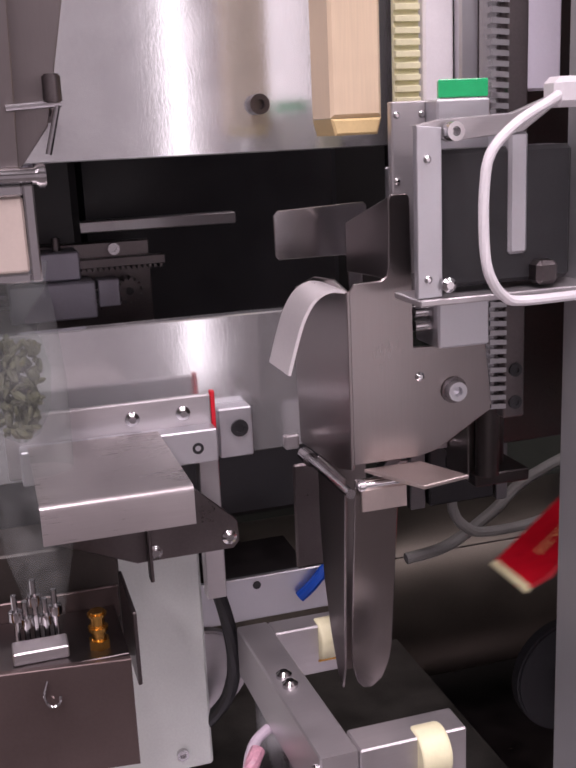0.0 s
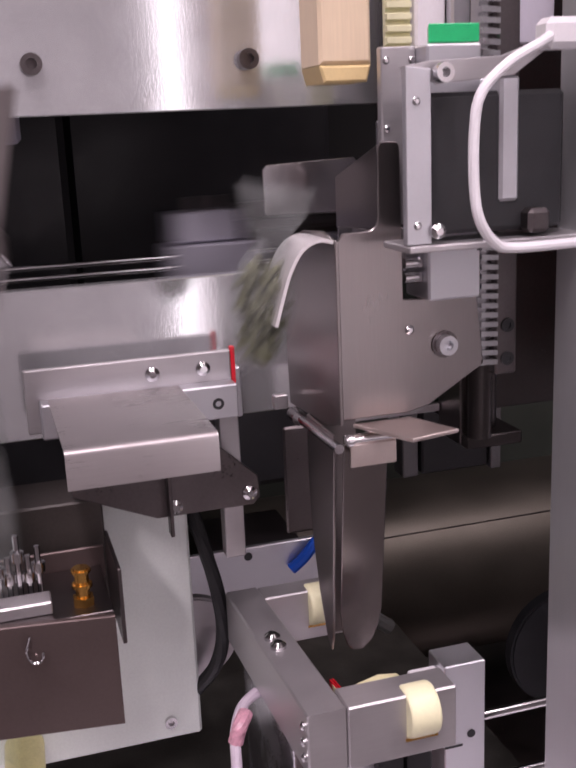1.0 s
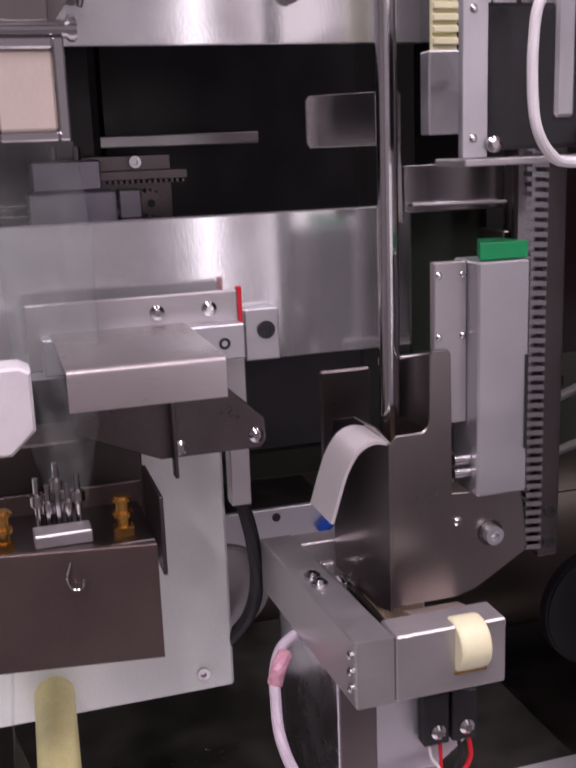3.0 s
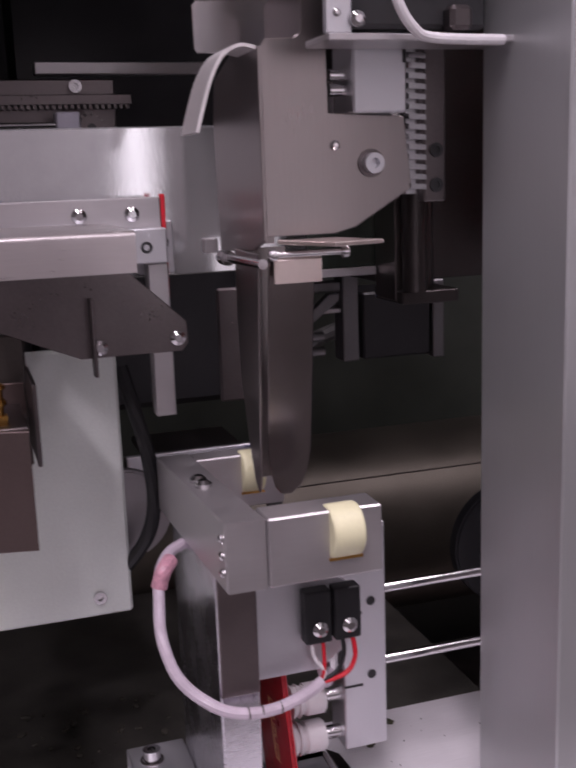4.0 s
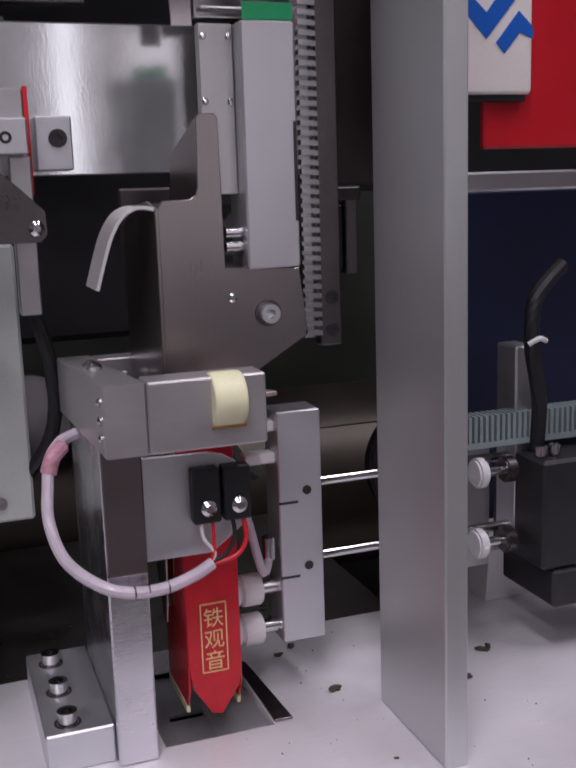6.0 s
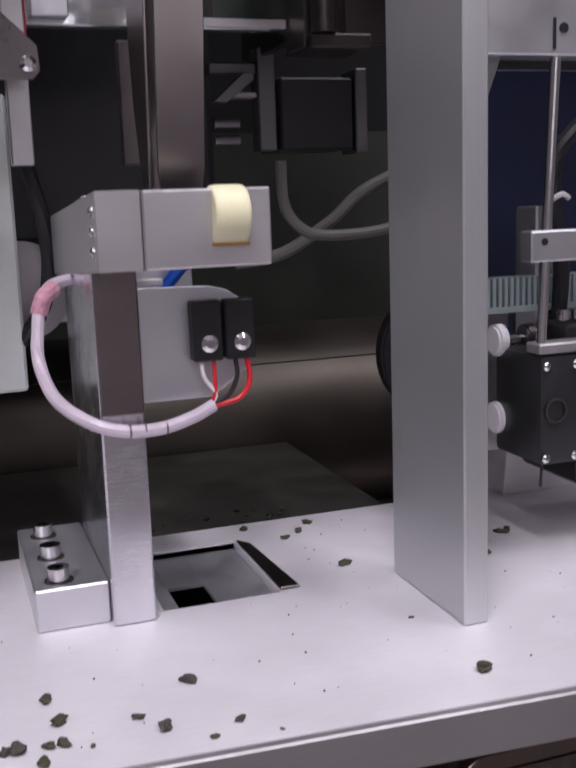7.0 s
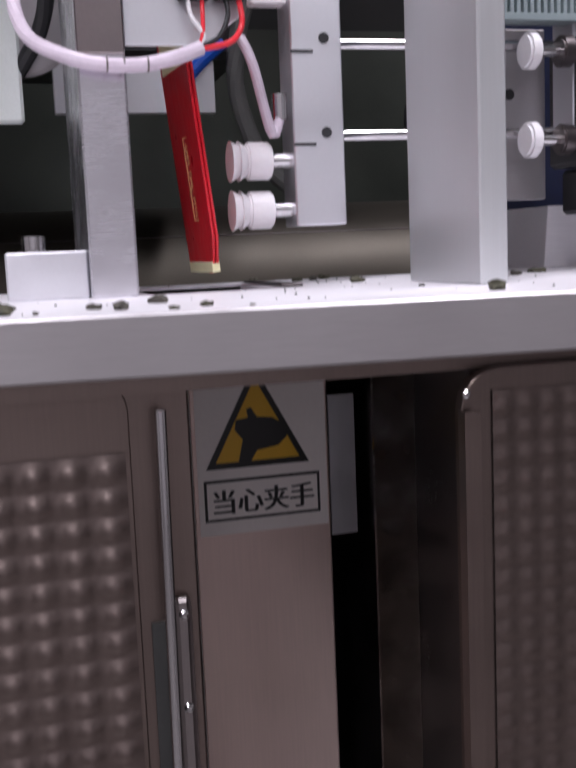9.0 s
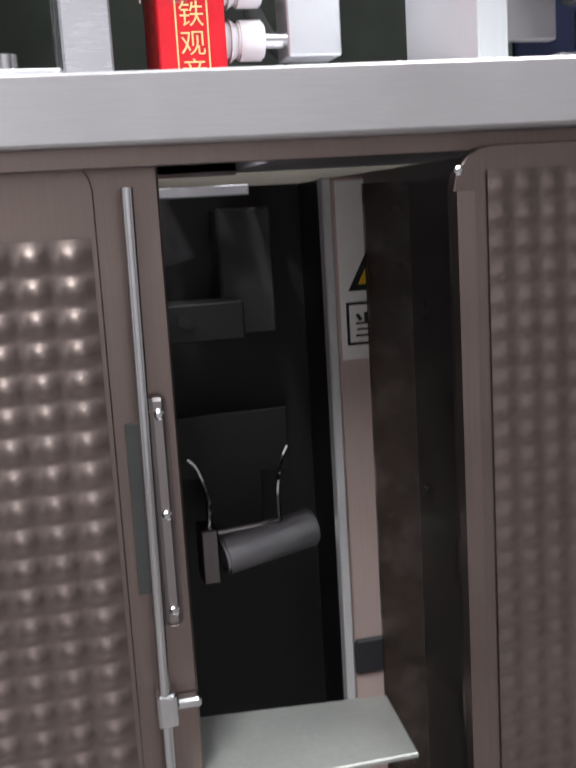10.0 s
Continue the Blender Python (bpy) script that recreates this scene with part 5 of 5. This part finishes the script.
def film_tube(name, x, y, levels, parent, seg=28, wobble=0.0012):
    """Open tube of thin film, from rows of height and half widths."""
    t = bmesh.new()
    loops = []
    for z, a, b in levels:
        loops.append([t.verts.new((x + (a + wobble * noise.noise((k * 0.7, z * 160, 1))) * math.cos(k * math.tau / seg),
                                   y + (b + wobble * noise.noise((k * 0.9, z * 140, 5))) * math.sin(k * math.tau / seg), z)) for k in range(seg)])
    for p, q in zip(loops, loops[1:]):
        for k in range(seg):
            t.faces.new((p[k], p[(k + 1) % seg], q[(k + 1) % seg], q[k]))
    return part(name, t, FILM, parent)


film_tube("film_tube", GX + 0.0015, 0.045, [(1.2065, 0.012, 0.002), (1.195, 0.0140, 0.004), (1.17, 0.0155, 0.007), (1.14, 0.0150, 0.009), (1.11, 0.0125, 0.008), (1.09, 0.0080, 0.006), (1.07, 0.0040, 0.004)], grip)

wc = thing("white_clamp", (-0.125, 0.035, 1.12), "white plastic clamp block with one cut corner", "clamp")
part("block", prism([(-0.1260, 1.1050), (-0.1140, 1.1050), (-0.1055, 1.1130), (-0.1055, 1.1330), (-0.1090, 1.1350), (-0.1230, 1.1350), (-0.1260, 1.1310)], "y", 0.030, 0.046, None, 0.001), WHITE_PLASTIC, wc)
part("bracket", box(-0.30, -0.1262, 0.034, 0.044, 1.109, 1.125, 0.0008), ALU_MATT, wc)

ls = thing("side_bracket", (-0.135, 0.05, 1.2), "grey bracket with steel pins at the film station", "bracket", kind=CAB)
part("plate", box(-0.30, -0.1310, 0.060, 0.066, 1.235, 1.29, 0.001), material("lilac_bracket", (0.50, 0.49, 0.55), 0.4, 0.5, 0.05, 30), ls)
for z in (1.247, 1.254, 1.261):
    part("pin", rod((-0.1312, 0.058, z), (-0.1250, 0.058, z), 0.0022, None, 12, bevel=0.0005), POLISHED, ls)


def pouch(at):
    x, y, z = at
    p = thing("tea_pouch", at, "clear film pouch of rolled dry tea leaves with a crumpled top", "tea pouch", "tea pouches")
    film_tube("film", x, y, [(z + 0.040, 0.0150, 0.002), (z + 0.030, 0.0120, 0.0035), (z + 0.020, 0.0050, 0.004), (z + 0.013, 0.0105, 0.007), (z + 0.002, 0.0125, 0.0095), (z - 0.012, 0.0110, 0.008),
                             (z - 0.021, 0.0060, 0.004), (z - 0.024, 0.0010, 0.001)], p, 24, 0.0022)
    r2 = random.Random(11)
    t = bmesh.new()
    for k in range(190):
        a, h, q = r2.random() * math.tau, r2.uniform(-0.021, 0.012), math.sqrt(r2.random())
        w = 0.0098 * math.sqrt(max(0.05, 1 - (h / 0.024) ** 2))
        s = r2.uniform(0.0011, 0.0022)
        m = pose(x + q * w * math.cos(a), y + q * w * 0.7 * math.sin(a), z + h, r2.uniform(0, 360), r2.uniform(0, 360), r2.uniform(0, 360)) @ Matrix.Diagonal((1.7, 0.7, 0.8, 1))
        bmesh.ops.create_icosphere(t, subdivisions=1, radius=s, matrix=m)
    part("tea_leaves", t, TEA_LEAF, p)
    return p


POUCH_AT = (-0.112, 0.055, 1.155)
pouch_a, pouch_b = pouch(POUCH_AT), pouch(POUCH_AT)
bag_c, front_c, sides_c = red_bag(BAG_AT)


def motions():
    """All that moves, keyed from the start of the clip to its end."""
    def shift(ob, rows):
        b = ORIGIN[ob]
        walk(ob, [(t_, pose(b.x + dx, b.y + dy, b.z + dz, rx, ry, rz)) for t_, dx, dy, dz, rx, ry, rz in rows])

    def move(ob, rows):
        shift(ob, [(t_, dx, dy, dz, 0, 0, 0) for t_, dx, dy, dz in rows])

    up, down = 0.0465, -0.0985
    move(former, [(t_, 0, 0, d) for t_, d in ((0, 0), (1.1, 0), (1.18, 0.004), (1.24, 0.022), (1.3, up), (1.4, up), (1.8, up), (1.84, up), (1.9, 0.025), (2.0, -0.039), (2.08, -0.093), (2.14, down), (2.3, down),
                                              (3.15, down), (3.22, down + 0.006), (3.3, -0.063), (3.38, -0.016), (3.44, 0), (3.55, 0), (4.7, 0), (4.8, 0), (4.86, 0.012), (4.92, 0.042), (4.97, up), (5.1, up),
                                              (5.40, up), (5.45, up), (5.5, 0.025), (5.6, -0.039), (5.68, -0.093), (5.74, -0.0975), (5.9, -0.0975), (6.7, -0.0975), (6.78, -0.094), (6.84, -0.075), (6.92, -0.022), (7.0, 0), (7.1, 0),
                                              (8.3, 0), (8.4, 0.004), (8.46, 0.022), (8.52, up), (8.65, up), (9.05, up), (9.12, 0.025), (9.2, -0.039), (9.3, down), (9.45, down), (10, down))])
    # the tongue swings forward while the push bar passes behind it
    pivot = Vector((0, -0.0175, -0.0035))
    swing = ((0, 0), (2.6, 0), (2.72, -8.5), (3.28, -8.5), (3.38, 0), (3.5, 0), (6.2, 0), (6.34, -8.5), (6.84, -8.5), (6.96, 0), (7.1, 0), (9.8, 0), (9.95, -8.5), (10, -8.5))
    rows = []
    for t_, a in swing:
        turn = Matrix.Rotation(radians(a), 3, "X")
        d = pivot - turn @ pivot
        rows.append((t_, pose(d.x, d.y, d.z, a)))
    walk(tongue_plate, rows)
    move(pushbar, [(t_, 0, 0, d) for t_, d in ((0, 0), (2.4, 0), (2.5, -0.02), (2.65, -0.2), (2.8, -0.30), (2.88, -0.37), (2.95, -0.376), (3.15, -0.376), (3.22, -0.335), (3.3, -0.205), (3.4, -0.12), (3.5, -0.06), (3.58, -0.008), (3.65, 0),
                                               (6.0, 0), (6.1, -0.02), (6.22, -0.13), (6.3, -0.20), (6.4, -0.27), (6.47, -0.37), (6.52, -0.376), (6.74, -0.376), (6.82, -0.352), (6.9, -0.30), (7.0, -0.12), (7.08, -0.02), (7.15, 0), (9.6, 0), (9.7, -0.02), (9.85, -0.2), (10, -0.28))])
    j = 0.0135
    move(jaw, [(t_, d, 0, 0) for t_, d in ((0, 0), (0.15, 0), (0.22, 0.003), (0.32, j), (0.45, j), (2.0, j), (2.05, j - 0.002), (2.14, 0), (2.25, 0), (3.72, 0), (3.8, 0.003), (3.9, j), (4.05, j), (5.6, j), (5.65, j - 0.002), (5.74, 0), (5.9, 0),
                                           (7.3, 0), (7.4, 0.003), (7.5, j), (7.6, j), (9.2, j), (9.3, 0), (9.4, 0), (10, 0))])
    rows = []
    for c in (0.0, 3.6, 7.2):
        rows += [(c + u, d) for u, d in ((-0.72, 0.155), (-0.1, 0.16), (-0.02, 0.150), (0.1, 0.050), (0.2, 0.006), (0.3, -0.003), (0.4, -0.016), (0.5, -0.015), (0.6, -0.010), (0.7, -0.004), (0.8, 0), (0.95, 0), (2.72, 0), (2.79, 0.009), (2.84, 0.05))]
    rows = [(0, 0.135)] + [(t_, d) for t_, d in rows if 0.01 < t_ < 9.9] + [(10, 0)]
    move(slide, [(t_, d, 0, 0) for t_, d in rows])
    move(signdoor, [(t_, d, 0, 0) for t_, d in ((0, 0), (9.05, 0), (9.12, 0.0012), (9.2, 0.0095), (9.3, 0.0275), (9.4, 0.0385), (9.48, 0.0475), (9.6, 0.0485), (10, 0.049))])
    move(catcher, [(0, 0, 0, -0.011), (9.72, 0, 0, -0.011), (9.85, 0, 0, -0.004), (9.95, 0, 0, 0), (10, 0, 0, 0)])
    move(pk, [(0, 0, 0, 0), (9.4, 0, 0, 0), (9.52, 0.0005, -0.001, -0.001), (9.6, 0.008, -0.012, -0.035), (9.68, 0.014, -0.02, -0.15), (9.8, 0.014, -0.02, -0.33), (10, 0.014, -0.02, -0.34)])

    rv = []
    for c in (0.0, 3.6, 7.2):
        rv += [(c + u, dx, dy) for u, dx, dy in ((0.12, -0.004, 0.02), (0.2, 0.0, 0), (0.3, 0, 0), (0.70, 0, 0), (0.8, 0.026, 0.0), (0.9, 0.060, 0), (1.0, 0.092, 0), (1.1, 0.19, 0.01), (1.22, 0.21, 0.05), (1.85, 0.21, 0.05),
                                                 (2.0, 0.12, 0.05), (2.1, 0.04, 0.045), (2.2, -0.012, 0.04), (2.4, -0.012, 0.04), (3.3, -0.012, 0.04))]
    move(rear, [(0, -0.012, 0.04, 0)] + [(t_, dx, dy, 0) for t_, dx, dy in rv if t_ < 9.9] + [(10, -0.012, 0.04, 0)])
    near = [(0, 0.032)]
    for c in (0.0, 3.6, 7.2):
        near += [(c + u, d) for u, d in ((0.14, 0.032), (0.22, 0.028), (0.3, 0.004), (0.38, 0.0), (0.7, 0.0), (0.8, 0.004), (2.0, 0.004), (2.3, 0.032), (3.4, 0.032)) if c + u < 9.9]
    walk(carriage, [(t_, pose(d, 0, 0)) for t_, d in near] + [(10, pose(0.032, 0, 0))])

    # pouch gripper dips to pull new film
    g = []
    for c in (0.0, 3.6, 7.2):
        g += [(c + u, dx, dz) for u, dx, dz in ((0.1, 0, 0), (0.3, -0.004, 0), (0.6, -0.014, -0.004), (0.8, -0.034, -0.02), (0.9, -0.034, -0.045), (1.0, -0.018, -0.066), (1.1, -0.006, -0.096), (1.18, 0, -0.106), (1.3, 0, -0.107), (1.52, 0, -0.107),
                                                (1.6, 0, -0.100), (1.68, 0, -0.052), (1.76, 0, -0.006), (1.82, 0, 0), (1.95, 0, 0))]
    move(grip, [(0, 0, 0, 0)] + [(t_, dx, 0, dz) for t_, dx, dz in g if t_ < 9.9] + [(10, 0, 0, 0)])
    w = [(0, -0.022), (1.6, -0.022), (1.9, -0.022), (2.0, -0.018), (2.1, -0.004), (2.18, 0), (2.6, 0), (3.2, -0.004), (3.3, -0.010), (3.4, -0.020), (3.6, -0.022), (5.5, -0.022), (5.7, -0.004), (5.8, 0), (6.6, -0.002), (7.0, -0.02), (10, -0.022)]
    move(wc, [(t_, d, 0, 0) for t_, d in w])

    # pouches: to the former, then down inside it
    def pouch_way(c):
        return [(c + 0.0, 0.013, -0.005, 0.016, 0, 0, 0), (c + 0.15, 0.006, -0.004, 0.016, 0, 0, 0), (c + 0.3, -0.045, 0, 0.008, 0, 0, 0), (c + 0.6, -0.05, 0, 0, 0, 0, 0), (c + 0.7, -0.018, 0.004, 0.006, 0, 0, 0), (c + 0.8, 0.018, 0.006, 0.012, 0, 0, 0), (c + 0.9, 0.075, -0.008, 0.014, 0, 8, 0),
                (c + 1.0, 0.103, -0.026, 0.021, 0, 10, 10), (c + 1.1, 0.122, -0.022, 0.052, 0, 55, 20), (c + 1.2, 0.132, -0.012, 0.066, 0, 60, 40), (c + 1.3, 0.137, -0.004, 0.060, 0, 25, 70), (c + 1.4, 0.137, -0.004, 0.048, 0, 0, 90), (c + 1.8, 0.137, -0.004, 0.048, 0, 0, 90),
                (c + 1.9, 0.137, -0.004, 0.02, 0, 0, 90), (c + 2.1, 0.137, -0.004, -0.09, 0, 0, 90), (c + 2.6, 0.137, -0.004, -0.10, 0, 0, 90), (c + 2.72, 0.137, -0.004, -0.14, 0, 0, 90), (c + 2.82, 0.137, -0.004, -0.23, 0, 0, 90), (c + 2.92, 0.137, -0.004, -0.40, 0, 0, 90),
                (c + 3.05, 0.137, -0.004, -0.56, 0, 0, 90)]
    shift(pouch_a, pouch_way(0.0) + [(10, 0.137, -0.004, -0.56, 0, 0, 90)])
    shift(pouch_b, [(0, -0.12, 0, 0, 0, 0, 0), (3.0, -0.12, 0, 0, 0, 0, 0), (3.2, -0.004, 0, 0, 0, 0, 0), (3.35, 0, 0, 0.014, 0, 0, 0)] + pouch_way(3.6) + [(10, 0.137, 0.03, -0.57, 0, 0, 90)])

    # red bags: swung in, opened, pushed down through the slot
    away = (0.30, 0.0, 0.20, 0, 55, 0)

    def bag_way(bag, front, sides, c):
        way = [(c - 0.25, *away), (c - 0.12, 0.14, 0.01, 0.185, 0, 55, 0), (c - 0.02, 0.030, 0.02, 0.142, 0, 52, 0), (c + 0.03, 0.008, 0.01, 0.075, 0, 30, 0), (c + 0.08, 0.010, 0.002, 0.006, 0, -4, 5), (c + 0.14, 0.008, 0, 0, 0, -4, 5),
               (c + 0.19, 0.006, 0, 0, 0, -6, 5), (c + 0.3, -0.0075, 0, 0.001, 0, -5, 5), (c + 0.46, -0.004, 0, 0.001, 0, -6, 5), (c + 0.6, 0.006, 0, 0.001, 0, -6, 5), (c + 0.68, 0.006, 0, 0.001, 0, -6, 5),
               (c + 0.8, 0.005, 0, 0.001, 0, -6, 5), (c + 1.05, 0.0035, 0, 0.001, 0, -6, 5), (c + 1.3, 0.0025, 0, 0.001, 0, -6, 5), (c + 1.6, 0.0025, 0, 0, 0, -6, 5), (c + 1.85, 0.0025, 0, 0, 0, -6, 5), (c + 2.1, 0, 0, 0, 0, 0, 0), (c + 2.65, 0, 0, 0, 0, 0, 0),
               (c + 2.70, 0, 0.001, -0.002, 0, 0, 0), (c + 2.74, 0, 0.005, -0.03, 0, 0, 0), (c + 2.78, 0, 0.010, -0.13, 0, 0, 0), (c + 2.83, 0, 0.018, -0.28, 0, 0, 0), (c + 2.95, 0, 0.02, -0.42, 0, 0, 0), (c + 3.3, 0, 0.02, -0.43, 0, 0, 0)]
        if c < 0.3:
            way = [r for r in way if r[0] > 0.01]
            way = [(0, 0.076, 0.03, 0.147, 0, 52, 0)] + way
        else:
            way = [(0, *away)] + way
        way = [r for r in way if r[0] < 9.95]
        way.append((10, 0, 0.004, -0.014, 0, 0, 0) if c > 7 else (10, *(way[-1][1:])))
        shift(bag, way)
        turn = [(0, 88), (max(0.1, c + 1.7), 88), (c + 1.9, 82), (c + 2.02, 52), (c + 2.12, 6), (c + 2.2, 0), (c + 2.5, 0)]
        turn = [r for r in turn if r[0] < 9.95]
        turn.append((10, turn[-1][1]))
        walk(front, [(t_, pose(0, 0.0130 * a / 88, 0, 0, 0, -a)) for t_, a in turn])
        for s, o in zip((-1, 1), sides):
            walk(o, [(t_, pose(s * (0.0085 * (1 - a / 88) - 0.0011 * a / 88), 0, 0)) for t_, a in turn])

    bag_way(bag_c, front_c, sides_c, 0.12)
    bag_way(bag_a, front_a, sides_a, 3.68)
    bag_way(bag_b, front_b, sides_b, 7.32)
    tuck = pose(-0.0138, 0, -0.0025)
    walk(gate_plate, [(t_, tuck if o else pose(0, 0, 0)) for t_, o in ((0, 0), (2.4, 0), (2.5, 1), (3.6, 1), (3.75, 0), (6.0, 0), (6.1, 1), (7.2, 1), (7.35, 0), (9.6, 0), (9.7, 1), (10, 1))])
    b = ORIGIN[armt]
    gone = (0.16, 0.0, 0.03, 0)
    arm = [(0, 0.02, 0.0, 0.02, -12)]
    for c in (0.12, 3.72, 7.32):
        arm += [(c + u, *v) for u, v in ((-0.98, gone), (-0.90, (0.05, 0, 0.02, -8)), (-0.82, (0.022, 0, -0.022, -34)), (-0.74, (0.004, 0, -0.012, -14)), (-0.66, (0.006, 0, 0.001, 0)), (-0.55, (0, 0, 0, 0)), (-0.12, (0, 0, 0, 0)), (-0.06, (-0.005, 0, 0.004, -6)),
                                         (0.0, (-0.006, 0, -0.004, -24)), (0.06, (0.05, 0, 0.01, -16)), (0.12, gone), (0.3, gone))]
    arm = [arm[0]] + [r for r in arm[1:] if r[0] > 0.15] + [(10, *gone)]
    walk(armt, [(t_, pose(b.x + dx, b.y + dy, b.z + dz, 0, ry, 0)) for t_, dx, dy, dz, ry in arm])
    gp = [(0, 0.0)]
    for c in (0.0, 3.6, 7.2):
        gp += [(c + u, d) for u, d in ((-0.8, 0.14), (-0.7, 0.02), (-0.6, 0), (0.0, 0), (0.08, 0.02), (0.2, 0.15), (0.4, 0.15))]
    move(gh, [(0, 0.02, 0, 0)] + [(t_, d, 0, 0) for t_, d in gp[1:] if t_ > 0.05] + [(10, 0.15, 0, 0)])
    shift(gate, [(t_, 0, 0, 0, 0, -d * 1700, 0) for t_, d in ((0, 0), (2.72, 0), (2.8, -0.048), (3.15, -0.048), (3.3, -0.02), (3.38, 0), (6.33, 0), (6.40, -0.048), (6.74, -0.048), (6.88, -0.02), (6.97, 0), (9.93, 0), (10, -0.048))])


motions()
